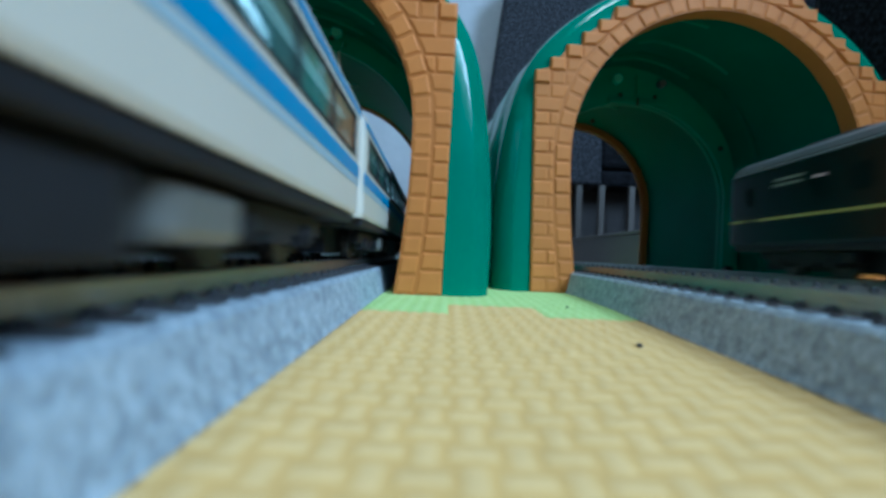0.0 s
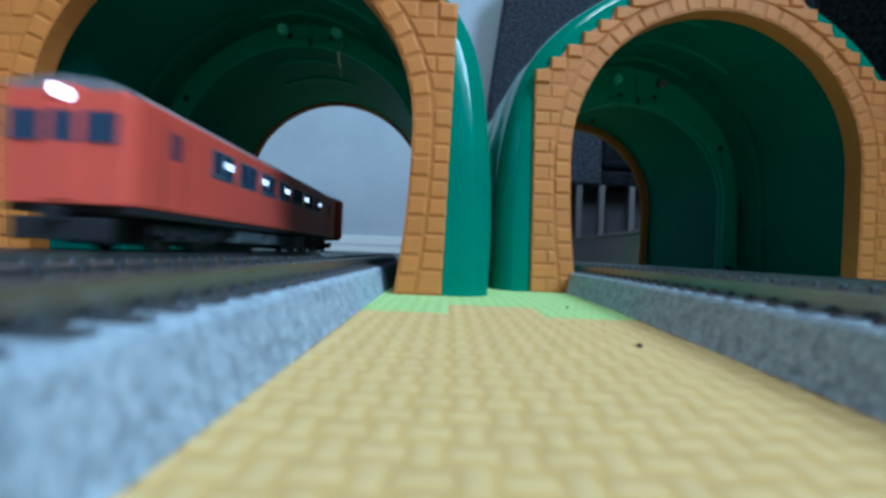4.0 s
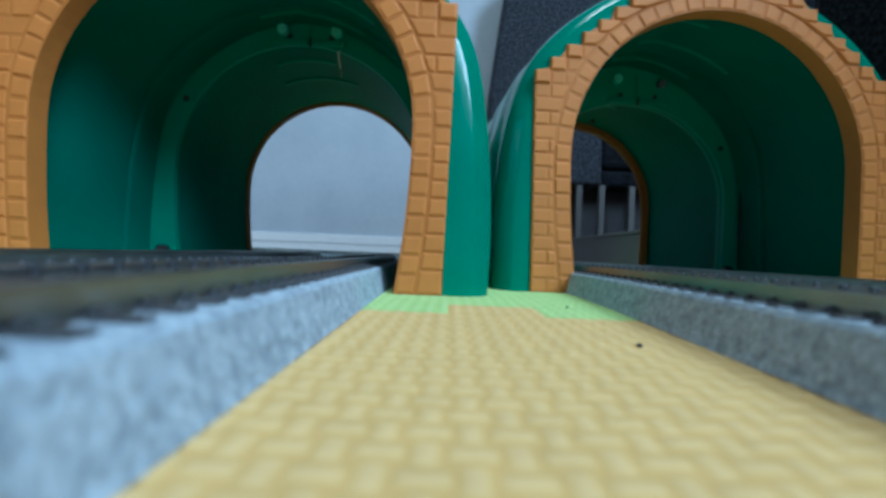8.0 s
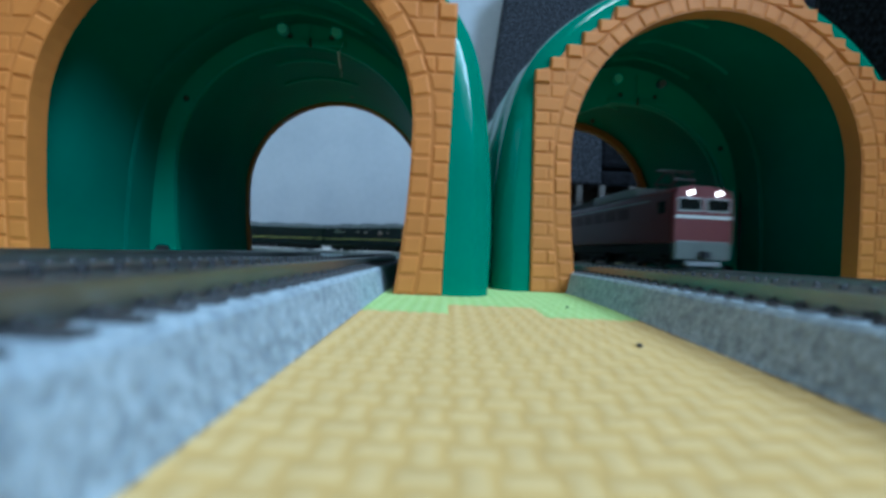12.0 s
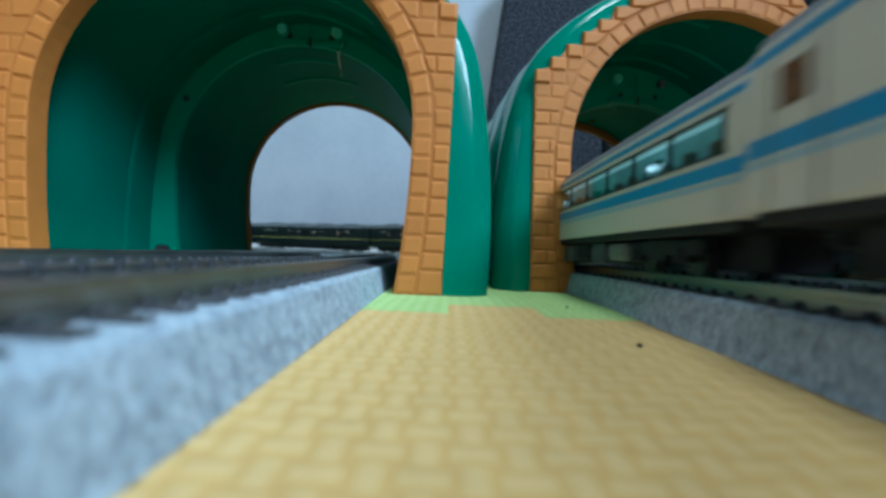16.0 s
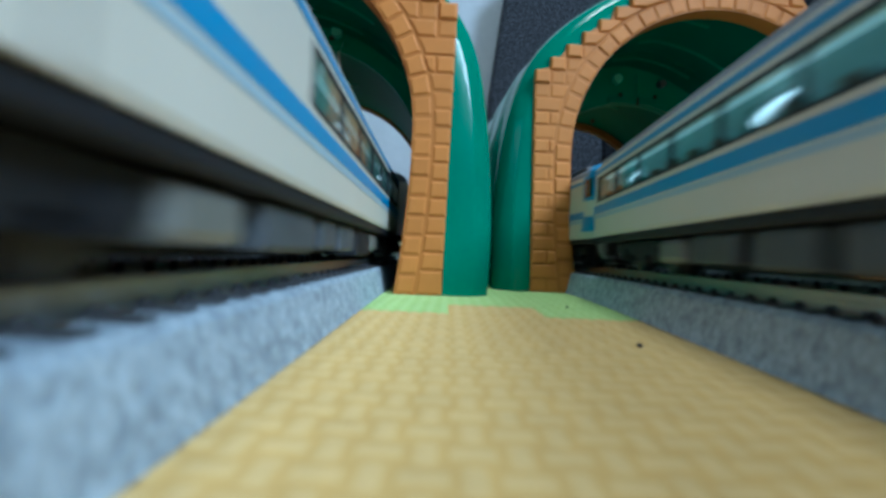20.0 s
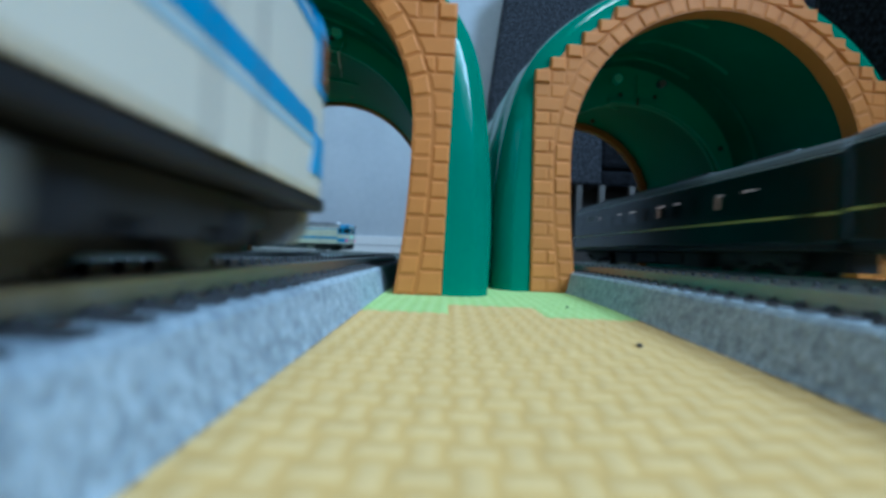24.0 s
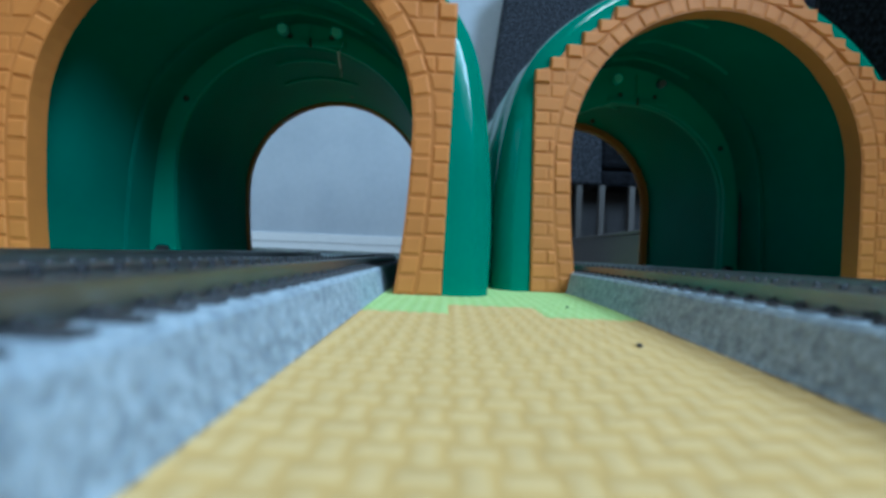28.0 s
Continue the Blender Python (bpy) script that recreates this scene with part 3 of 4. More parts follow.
def tunnel(x, y, yaw, length, seed, label, s=1.0, row=ROW, wide=OUT, rib_in=-2.2, lift=0.0, tight=2.6, lean=0.0, drop=0.0, skew=0.0):
    rng = random.Random(seed)
    t = thing("toy_tunnel", label, "toy tunnel", pose(x * MM, y * MM, 0, 0, 0, yaw), group="toy tunnels")
    mid = length / 2
    portal(t, 0.0, True, rng, row, wide, lift)
    portal(t, length, False, rng, row, wide, lift)
    shell(t, 1.0, mid - 0.4, 1.0, "hill_half", "glossy green plastic half of the tunnel")
    shell(t, mid + 0.4, length - 1.0, 1.0, "hill_half", "glossy green plastic half of the tunnel", tight=tight)
    # joint rib inside
    def rib(grow):
        return [(px + skew * (0.5 + 0.5 * px / (HALF + grow)), pz - drop * min(1.0, pz / 40)) for px, pz in inner_line(grow)]
    a, b = rib(rib_in), rib(10.5)
    for ya, yb in ((mid - 2.2, mid - 0.5), (mid + 0.5, mid + 2.2)):
        k = len(a)
        verts = [(px, yy, pz) for yy in (ya, yb) for line in (a, b) for px, pz in line]
        faces = []
        for i in range(k - 1):
            faces += [(i, i + 1, k + i + 1, k + i), (2 * k + i, 3 * k + i, 3 * k + i + 1, 2 * k + i + 1), (i, 2 * k + i, 2 * k + i + 1, i + 1)]
        quick("joint_rib", verts, faces, M["green_rib"], t)
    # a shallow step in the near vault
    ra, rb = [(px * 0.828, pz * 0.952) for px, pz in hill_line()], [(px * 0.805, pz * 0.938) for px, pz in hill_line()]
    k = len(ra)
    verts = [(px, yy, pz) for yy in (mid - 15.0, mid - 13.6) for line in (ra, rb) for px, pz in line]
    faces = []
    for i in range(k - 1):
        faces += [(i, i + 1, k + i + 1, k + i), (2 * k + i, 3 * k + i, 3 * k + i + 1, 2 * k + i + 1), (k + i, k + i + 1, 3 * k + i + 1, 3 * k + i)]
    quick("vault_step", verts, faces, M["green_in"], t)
    for sx in (-1, 1):
        if s != 1.0 and sx == 1:
            part("screw_head", cyl(bmesh.new(), sx * 8.45 + lean, mid - 3.4, 76.6 - drop, 1.4, 2.4, "y", 12), M["clip"], t, "small grey screw head")
        else:
            part("screw_boss", cyl(bmesh.new(), sx * 8.45 + lean, mid - 3.4, 77.4 - drop, 1.75, 2.4, "y", 6), M["clip_green"], t, "green hexagonal boss painted as if lit")
        part("screw_hole", cyl(bmesh.new(), sx * 6.6 + lean, mid - 2.3, CROWN + rib_in + 2.6 - drop, 0.9, 0.4, "y", 12), M["gap"], t, "dark screw hole")
        part("screw_hole", cyl(bmesh.new(), sx * (HALF + rib_in) * 0.93 + (skew if sx > 0 else 0), mid - 2.3, 54.5 - drop, 1.0, 0.4, "y", 12), M["gap"], t, "dark screw hole")
        part("rib_step", boxed(sx * 6.0 - 5.5 + lean, sx * 6.0 + 5.5 + lean, mid - 3.2, mid - 2.0, CROWN + rib_in - 0.6 - drop, CROWN + rib_in + 1.6 - drop, 0.5), M["green_rib"], t)
        if s != 1.0:
            part("joint_gap", sweep([[(sx * 45.0 + a * w, mid - 4.2 + b * w, z) for a, b in ((-0.55, 0), (0, -0.55), (0.55, 0), (0, 0.55))] for z, w in ((8, 0.25), (14, 0.8), (22, 1.3), (30, 1.2), (36, 0.7), (41, 0.15))]), M["gap"], t, "dark open joint beside the rib")
        part("screw_head", cyl(bmesh.new(), sx * 8.3 - 1.3, length - 12, 73.4, 0.8, 1.6, "y", 12), M["screw_red"], t, "tiny red screw head")
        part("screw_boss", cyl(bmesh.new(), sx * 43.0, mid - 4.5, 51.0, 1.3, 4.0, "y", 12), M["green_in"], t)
        part("foot_peg", cyl(bmesh.new(), sx * 41.0, mid - 4.0, 6.4, 1.5, 3.0, "y", 16), M["gap"], t, "dark round peg at the foot of the rib")
    def ridge(y, x0, x1, line, deep):
        on = [(px, pz) for px, pz in line if x0 <= px <= x1]
        part("vault_ridge", sweep([[(px, y, pz + 0.4), (px, y, pz - deep), (px, y + 0.9, pz - deep), (px, y + 0.9, pz + 0.4)] for px, pz in on]), M["green_rib"], t)
    near = [(px * 0.825, pz * 0.95) for px, pz in hill_line()]
    ridge(mid - 10.5, -14 + lean, 22, near, 0.55)
    ridge(mid - 24.0, -6, 26, near, 0.5)
    ridge(mid - 38.0, -24, 10, near, 0.45)
    far = inner_line(tight, 49)
    ridge(mid + 9.0, -15, 9, far, 0.6)
    ridge(mid + 26.0, -17, 13, far, 0.6)
    part("rib_notch", boxed(lean - 0.35, lean + 0.35, mid - 2.6, mid - 2.0, CROWN + rib_in - 0.8 - drop, CROWN + rib_in + 2.2 - drop), M["gap"], t, "dark gap between the halves of the rib")
    part("rib_web", boxed(lean - 0.8, lean - 0.3, mid - 3.0, mid - 2.1, CROWN + rib_in + 1.8 - drop, 79.6 - drop), M["green_rib"], t)
    if s != 1.0:
        t.scale = (s, s, s)
    return t


TUNNEL_LEN = 116.0


def build_thread():
    pts = [(-36.9, 150, 74.5), (-36.6, 147, 71), (-36.2, 142, 68.0), (-35.9, 141, 67.6), (-35.5, 141, 65), (-35.0, 141, 62.9), (-34.9, 141, 62.3), (-34.5, 141, 61.0), (-34.8, 141, 60.0)]
    rings = [[(x + (0.26 if 62.5 < z < 67.9 else 0.06) * math.cos(a), y + (0.26 if 62.5 < z < 67.9 else 0.06) * math.sin(a), z) for a in (0, 1.57, 3.14, 4.71)] for x, y, z in pts]
    tagged(part("thread", sweep(rings), M["white"]), "thin white thread hanging from the tunnel roof", "thread")


def build_tunnels():
    build_thread()
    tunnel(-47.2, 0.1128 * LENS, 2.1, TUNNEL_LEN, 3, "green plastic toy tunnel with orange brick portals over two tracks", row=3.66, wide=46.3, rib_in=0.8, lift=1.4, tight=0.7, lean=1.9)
    TAPER[1] = 0.5
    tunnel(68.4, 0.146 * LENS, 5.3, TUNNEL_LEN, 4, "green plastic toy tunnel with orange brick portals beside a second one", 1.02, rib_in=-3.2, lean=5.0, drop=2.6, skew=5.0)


# ---- furniture ----
def build_sofa():
    s = thing("sofa", "black speckled upholstered sofa standing on thin grey uprights", "sofa", pose(0, 1.30, 0))
    arm = []
    for y in (0, 6, 100, 106):
        k = 0 if y in (6, 100) else 7
        arm.append([(66 + k, y, 178 + k), (72 + k, y, 300), (79 + k, y, 400), (101 + k, y, 600), (112 + k, y, 690 - k), (330 - k, y, 690 - k), (338 - k, y, 600), (340 - k, y, 178 + k)])
    part("armrest", sweep(arm), M["fabric"], s, smooth=False)
    # only the far end shows; the unseen rest keeps window light off the right portal
    part("corner_seat", boxed(258, 690, -1183, -735, -3, 520, 14), M["fabric_shaded"], s, "black corner seat, run on unseen to block light")
    part("seat_front", boxed(342, 1500, 14, 125, 219, 640, 12), M["fabric_shaded"], s)
    part("front_band", boxed(342, 1500, 20, 125, 178, 216.5, 8), M["fabric_shaded"], s)
    part("arm_band", boxed(180, 339, -4, 20, 178, 216.5, 6), M["fabric"], s)
    # dark sheet standing in for the shadowed void under the seat
    part("void_panel", boxed(70, 1500, 100, 118, 0, 178), M["gap"], s, "dark panel in place of the shadow under the seat")
    for x in (240, 291, 343, 412, 475, 530, 590):
        part("upright", boxed(x - 7, x + 7, 2, 16, -4, 178, 1.5), M["post"], s, "thin grey upright")
    s.scale = (1.19, 1.19, 1.19)
    b = thing("storage_box", "low grey box lying on the floor before the sofa", "box", pose(0.267, 0.50, -0.004))
    part("side_panel", boxed(0, 6, 0, 575, 0, 52, 1.0), M["box"], b)
    part("end_panel", boxed(6, 150, 0, 6, 0, 52, 1.0), M["box"], b)
    part("lid", boxed(-2, 152, -2, 577, 52, 57, 1.2), M["box"], b)


# ---- trains ----
# a car's own space: x forwards, y to its left, z up from the rail top
def section_skin(stations, prof):
    """A skin of the profile (y, z) at stations (x, width factor, top drop)."""
    return sweep([[(x, y * k, z - (d if z > 19 else 0)) for y, z in prof] for x, k, d in stations])


def wheel_and_bogie(c, bx, half=12.5, grey=False):
    m = M["greybox"] if grey else M["under"]
    b = part("bogie", boxed(bx - 3, bx + 3, -5.8, 5.8, 3.1, 5.4, 0.3), m, c)
    line = [(-half, 4.4), (-half, 2.9), (-9, 2.6), (-8.7, 1.7), (-5.3, 1.7), (-5.0, 2.7), (-3, 2.7), (-3, 1.9), (3, 1.9), (3, 2.7), (5.0, 2.7), (5.3, 1.7), (8.7, 1.7), (9, 2.6), (half, 2.9), (half, 4.4), (3.4, 4.7), (-3.4, 4.7)]
    for sy in (-1, 1):
        part("side_frame", sweep([[(bx + px, sy * 6.6 + dy, pz) for px, pz in line] for dy in (-0.8, 0.8)]), m, b)
        for k in (-1, 1):
            part("axle_box", cyl(bmesh.new(), bx + k * 7, sy * 7.5, 2.8, 1.0, 0.7, "y", 12), m, b)
    for k in (-1, 1):
        turn = [(-5.1, 2.85), (-4.15, 2.85), (-4.15, 3.3), (-3.8, 3.3), (-3.8, 0.6), (3.8, 0.6), (3.8, 3.3), (4.15, 3.3), (4.15, 2.85), (5.1, 2.85)]
        part("wheelset", sweep([[(bx + k * 7 + r * math.cos(a * math.pi / 9), y, 2.85 + r * math.sin(a * math.pi / 9)) for a in range(18)] for y, r in turn]), M["wheel"], b, "dark steel wheelset")


def underfloor(c, rng, length, top, grey=True, span=27.0):
    part("underframe", boxed(-length / 2 + 1.5, length / 2 - 1.5, -9.15, 9.15, top - 1.2, top + 0.12, 0.3), M["under"], c)
    part("chassis_block", boxed(-length / 2 + 5, length / 2 - 5, -3.2, 3.2, 0.95, top - 1.0), M["under"], c)
    x = -span
    while x < span - 7:
        w = min(rng.uniform(6, 15), span - x)
        d = rng.uniform(3.0, 4.1)
        mat = M["greybox"] if grey and rng.random() < 0.88 else M["under"]
        for sy in (-1, 1):
            eq = part("equipment_box", boxed(x, x + w, min(sy * 3.0, sy * 8.2), max(sy * 3.0, sy * 8.2), top - 1.4 - d, top - 1.4, 0.3), mat, c, "grey equipment box under the floor")
            for k in range(int(w / 3.2)):
                part("cover", boxed(x + 0.8 + k * 3.2, x + 3.4 + k * 3.2, sy * 8.25 - 0.12, sy * 8.25 + 0.12, top - 1.0 - d, top - 2.0), mat, eq)
        x += w + rng.uniform(1.2, 4)
    for e in (-1, 1):
        part("coupler", boxed(min(e * length / 2, e * (length / 2 + 1.6)) - 0.6, max(e * length / 2, e * (length / 2 + 1.6)), -1.0, 1.0, top - 2.6, top - 0.6, 0.2), M["under"], c)


def line_on_sides(c, name, mat, x0, x1, z0, z1, face=9.5, label=""):
    for sy in (-1, 1):
        part(name, boxed(x0, x1, sy * face - 0.05, sy * face + 0.05, z0, z1), mat, c, label)


DMU_L = 139.5
# plan of the rounded cab: how far behind the nose, and half the width there
NOSE = [(0.0, 0.0), (0.02, 2.5), (0.12, 4.4), (0.38, 6.0), (0.9, 7.3), (1.7, 8.3), (2.9, 9.0), (4.6, 9.4), (6.5, 9.5), (20.0, 9.5)]


def nose_at(u, proud):
    """The point of the cab's plan at the way u out from its middle: (distance behind the nose, half width)."""
    p = np.array(NOSE)
    way = np.concatenate([[0], np.cumsum(np.hypot(np.diff(p[:, 0]), np.diff(p[:, 1])))])
    x, y = float(np.interp(u, way, p[:, 0])), float(np.interp(u, way, p[:, 1]))
    x2, y2 = float(np.interp(u + 0.2, way, p[:, 0])), float(np.interp(u + 0.2, way, p[:, 1]))
    d = math.hypot(x2 - x, y2 - y)
    return x - (y2 - y) / d * proud, y + (x2 - x) / d * proud


def nose_band(c, name, mat, e, sy, low, high, z0, z1, proud, label=""):
    """A sheet bent round the cab between the ways low[0]..low[1] at its foot and high[0]..high[1] at its top."""
    h, rows = DMU_L / 2, []
    for k in range(13):
        f = k / 12
        ring = []
        for z, (u0, u1) in ((z0, low), (z1, high)):
            for q in ((-0.15, proud) if z == z0 else (proud, -0.15)):
                x, y = nose_at(u0 + (u1 - u0) * f, q)
                ring.append((e * (h - x), sy * y, z))
        rows.append(ring)
    return part(name, sweep(rows), mat, c, label)


def dmu_car(label, front_cab, back_cab, seed, lit_front=False, blank_back=4.0, blank_front=4.0):
    rng = random.Random(seed)
    c = thing("diesel_railcar", label, "model train", group="cream diesel railcars")
    h = DMU_L / 2
    lo = -h + (51 if back_cab else blank_back)
    hi = h - (51 if front_cab else blank_front)
    z0, z1 = 13.55, 17.75
    def prof(deep):
        side = [(9.35, 6.2), (9.5, 6.7), (9.5, z0 - 0.35), (9.5 - deep, z0 - 0.35), (9.5 - deep, z1 + 0.35), (9.5, z1 + 0.35), (9.5, 18.6), (9.2, 20.2), (8.6, 20.9)]
        return [(-y, z) for y, z in side] + side[::-1]
    nose = [(h - a, max(0.04, b / 9.5)) for a, b in NOSE[-2::-1]]
    flat = [(h - 4.0, 1.0), (h - 1.3, 1.0), (h - 0.5, 0.975), (h, 0.93)]
    st = [(-x, k, 0) for x, k in (nose if back_cab else flat)][::-1] + [(lo - 0.6, 1, 0), (lo - 0.6, 1, 2.3), (hi + 0.6, 1, 2.3), (hi + 0.6, 1, 0)] + [(x, k, 0) for x, k in (nose if front_cab else flat)]
    part("body", sweep([[(x, y * k, z) for y, z in prof(deep)] for x, k, deep in st]), M["cream"], c)
    roof = [(-8.6, 20.85), (-8.2, 22.0), (-6.6, 23.2), (-3.5, 23.9), (0, 24.1), (3.5, 23.9), (6.6, 23.2), (8.2, 22.0), (8.6, 20.85)]
    rs = [(-h + (3.0 if back_cab else 0.3), 1.0, 0), (h - (3.0 if front_cab else 0.3), 1.0, 0)]
    part("roof", section_skin(rs, roof), M["roof"], c, smooth=False)
    for x in (-46, -30, -14, 14, 30):
        bm = bmesh.new()
        bmesh.ops.create_uvsphere(bm, u_segments=14, v_segments=8, radius=1, matrix=Matrix.Translation((x * MM, 0, 24.3 * MM)) @ Matrix.Diagonal((5.0 * MM, 3.6 * MM, 1.7 * MM, 1)))
        fan = part("roof_fan", bm, M["roof_dark"], c, "dark oval fan cover", smooth=True)
        part("fan_rim", sweep([[(x + 5.6 * r * math.cos(t), 4.2 * r * math.sin(t), z) for t in np.linspace(0, 2 * math.pi, 17)[:-1]] for r, z in ((1.0, 23.4), (1.0, 24.4), (0.93, 24.7))]), M["roof"], fan)
    part("roof_unit", boxed(38, 50, -4.5, 4.5, 23.6, 25.6, 0.7), M["roof"], c)
    xb, xf = -h + (16 if back_cab else 0.3), h - (16 if front_cab else 0.3)
    sb, sf = -h + (7.5 if back_cab else 0.6), h - (7.5 if front_cab else 0.6)
    line_on_sides(c, "stripe", M["blue"], sb, sf, 10.8, 12.5, label="blue waist stripe")
    line_on_sides(c, "thin_stripe", M["pale_blue"], sb, sf, 9.85, 10.55, label="pale thin stripe")
    line_on_sides(c, "upper_stripe", M["blue"], sb, sf, 18.9, 19.7, label="thin blue stripe under the roof")
    line_on_sides(c, "gutter", M["cream"], sb, sf, 20.1, 20.45, 9.2, "thin roof gutter")
    n = round((hi - lo) / 12.3)
    w = (hi - lo) / n
    for sy in (-1, 1):
        band = part("window_band", boxed(lo - 0.55, hi + 0.55, min(sy * 7.2, sy * 7.5), max(sy * 7.2, sy * 7.5), z0 - 0.3, z1 + 0.3), M["cabin_wall"], c, "cabin wall behind the windows, glowing as if lit")
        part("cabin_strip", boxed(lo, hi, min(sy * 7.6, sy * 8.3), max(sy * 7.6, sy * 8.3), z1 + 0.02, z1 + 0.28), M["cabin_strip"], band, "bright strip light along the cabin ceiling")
        for z in (z0 - 0.35, z1 + 0.05):
            part("rubber_seal", boxed(lo - 0.7, hi + 0.7, sy * 9.5 - 0.12, sy * 9.5 + 0.1, z, z + 0.3), M["under"], band)
        for k in range(n):
            a, b = lo + k * w, lo + (k + 1) * w
            part("window_post", boxed(a - 0.35, a + 0.35, sy * 9.45 - 0.2, sy * 9.45 + 0.1, z0 - 0.1, z1 + 0.1), M["under"], band)
            glass = part("pane", boxed(a + 0.3, b - 0.3, sy * 9.4 - 0.05, sy * 9.4 + 0.05, z0 - 0.1, z1 + 0.1), M["clear"], band)
            glass.visible_shadow = False
            brown = k in (0, n - 1) or rng.random() < 0.2
            for j in range(2):
                sx = a + w * (0.22 + 0.5 * j)
                part("seat", boxed(sx, sx + 1.5, min(sy * 7.4, sy * 8.9), max(sy * 7.4, sy * 8.9), z0 - 0.3, z0 + rng.uniform(1.2, 1.9), 0.3), M["seat_brown" if brown else "seat_teal"], band)
            if not brown and rng.random() < 0.62:
                bm = bmesh.new()
                bmesh.ops.create_uvsphere(bm, u_segments=12, v_segments=8, radius=1, matrix=Matrix.Translation(((a + w * 0.55) * MM, sy * 8.5 * MM, (z0 + 1.5) * MM)) @ Matrix.Rotation(radians(-10), 4, "Y") @ Matrix.Diagonal((2.9 * MM, 0.5 * MM, 0.62 * MM, 1)))
                part("cabin_lamp", bm, M["cabin_bulb"], band, "bright cabin lamp behind the glass", smooth=True)
                for q in (-2.0, -0.9, 0.4, 1.6):
                    part("lamp_bracket", boxed(a + w * 0.55 + q - 0.12, a + w * 0.55 + q + 0.12, min(sy * 8.0, sy * 9.1), max(sy * 8.0, sy * 9.1), z0 + 0.6, z0 + 2.4), M["seat_teal"], band)
        part("window_post", boxed(hi - 0.35, hi + 0.35, sy * 9.45 - 0.2, sy * 9.45 + 0.1, z0 - 0.1, z1 + 0.1), M["under"], band)
    for x in ([xb + 6.5] if back_cab or blank_back > 13 else []) + ([xf - 6.5] if front_cab or blank_front > 13 else []):
        for sy in (-1, 1):
            d = part("door", boxed(x - 2.9, x + 2.9, sy * 9.5 - 0.03, sy * 9.5 + 0.03, 6.2, 18.4, 0.0), M["cream"], c, "folding entrance door")
            for e in (-2.9, 2.9):
                part("door_groove", boxed(x + e - 0.12, x + e + 0.12, sy * 9.5 - 0.06, sy * 9.5 + 0.06, 6.2, 18.4), M["greybox"], d)
            if not ((x > 0 and front_cab) or (x < 0 and back_cab)):
                part("door_pane", boxed(x - 1.7, x + 1.7, sy * 9.5 - 0.14, sy * 9.5 + 0.14, 14.2, 17.6), M["glass_cab"], d)
    for bx in (-46, 46):
        wheel_and_bogie(c, bx)
        for sy in (-1, 1):
            y0, y1 = sorted((sy * 4.2, sy * 8.3))
            part("tank", boxed(bx * 0.70 - 4, bx * 0.70 + 4, y0, y1, 1.5, 4.7, 0.8), M["tank"], c, "pale grey tank beside the bogie")
    underfloor(c, rng, DMU_L, 6.2, span=26.0)
    for e, has in ((1, front_cab), (-1, back_cab)):
        if not has:
            part("gangway", boxed(min(e * h, e * (h + 1.6)), max(e * h, e * (h + 1.6)), -3.4, 3.4, 6.2, 19.0, 0.4), M["under"], c, "black gangway bellows")
            continue
        def f(name, mat, y0, y1, z0, z1, a, b, lab="", parent=None, bevel=0.0):
            return part(name, boxed(min(e * (h + a), e * (h + b)), max(e * (h + a), e * (h + b)), y0, y1, z0, z1, bevel), mat, parent or c, lab)
        lit = lit_front and e == 1
        # brow bent round the top of the cab, with a cream edge over the windscreens
        tops = ((20.4, 1.0, 0.35), (21.6, 0.985, 0.2), (22.7, 0.90, -0.6), (23.6, 0.62, -1.6), (24.0, 0.3, -2.6))
        rings = []
        for z, k, a in tops:
            half = [nose_at(u, 0.0) for u in np.linspace(0, 13.0, 14)]
            rings.append([(e * (h - x + a * (1 if x < 6 else 0.2)), y * k * sgn, z) for sgn, pts in ((-1, half[::-1]), (1, half[1:])) for x, y in pts])
        brow = part("brow", sweep(rings, closed_ring=True), M["blue"], c, "blue brow over the windscreen")
        f("brow_edge", M["cream"], -5.2, 5.2, 21.2, 22.0, 0.0, 0.45, "", brow, 0.1)
        dr = f("front_door", M["cream"], -2.4, 2.4, 6.6, 20.5, -0.5, 0.55, "through door in the cab front", bevel=0.25)
        f("door_pane", M["glass_cab"], -1.55, 1.55, 15.4, 19.8, 0.45, 0.65, "", dr)
        for y in (-2.75, 2.75):
            f("door_post", M["blue"], y - 0.2, y + 0.2, 14.8, 20.5, -0.3, 0.75, "", dr, 0.08)
            f("handrail", M["silver"], y * 1.1 - 0.12, y * 1.1 + 0.12, 7.6, 13.6, 0.1, 0.7, "", dr)
        f("headmark", M["lamp_soft"] if lit else M["headmark"], -1.9, 1.9, 11.4, 14.0, 0.45, 0.95, "lit head mark", dr, 0.2)
        if lit:
            part("spot_lamp", cyl(bmesh.new(), e * (h + 1.0), 0.3, 12.9, 1.05, 0.7, "x", 16), M["lamp"], dr, "blazing round headlamp")
        for sy in (-1, 1):
            mask = nose_band(c, "windscreen_mask", M["blue"], e, sy, (2.6, 15.2), (2.6, 15.2), 14.8, 20.5, 0.12, "blue windscreen surround")
            nose_band(mask, "windscreen", M["glass_cab"], e, sy, (3.2, 9.6), (3.2, 9.2), 15.6, 19.9, 0.22, "dark curved windscreen")
            nose_band(mask, "cab_pane", M["glass_cab"], e, sy, (10.6, 13.9), (10.3, 13.9), 15.6, 19.7, 0.22, "dark cab side window")
            panel = nose_band(c, "blue_panel", M["blue"], e, sy, (3.2, 15.6), (4.8, 14.4), 7.8, 11.2, 0.14, "blue panel bent round the cab corner")
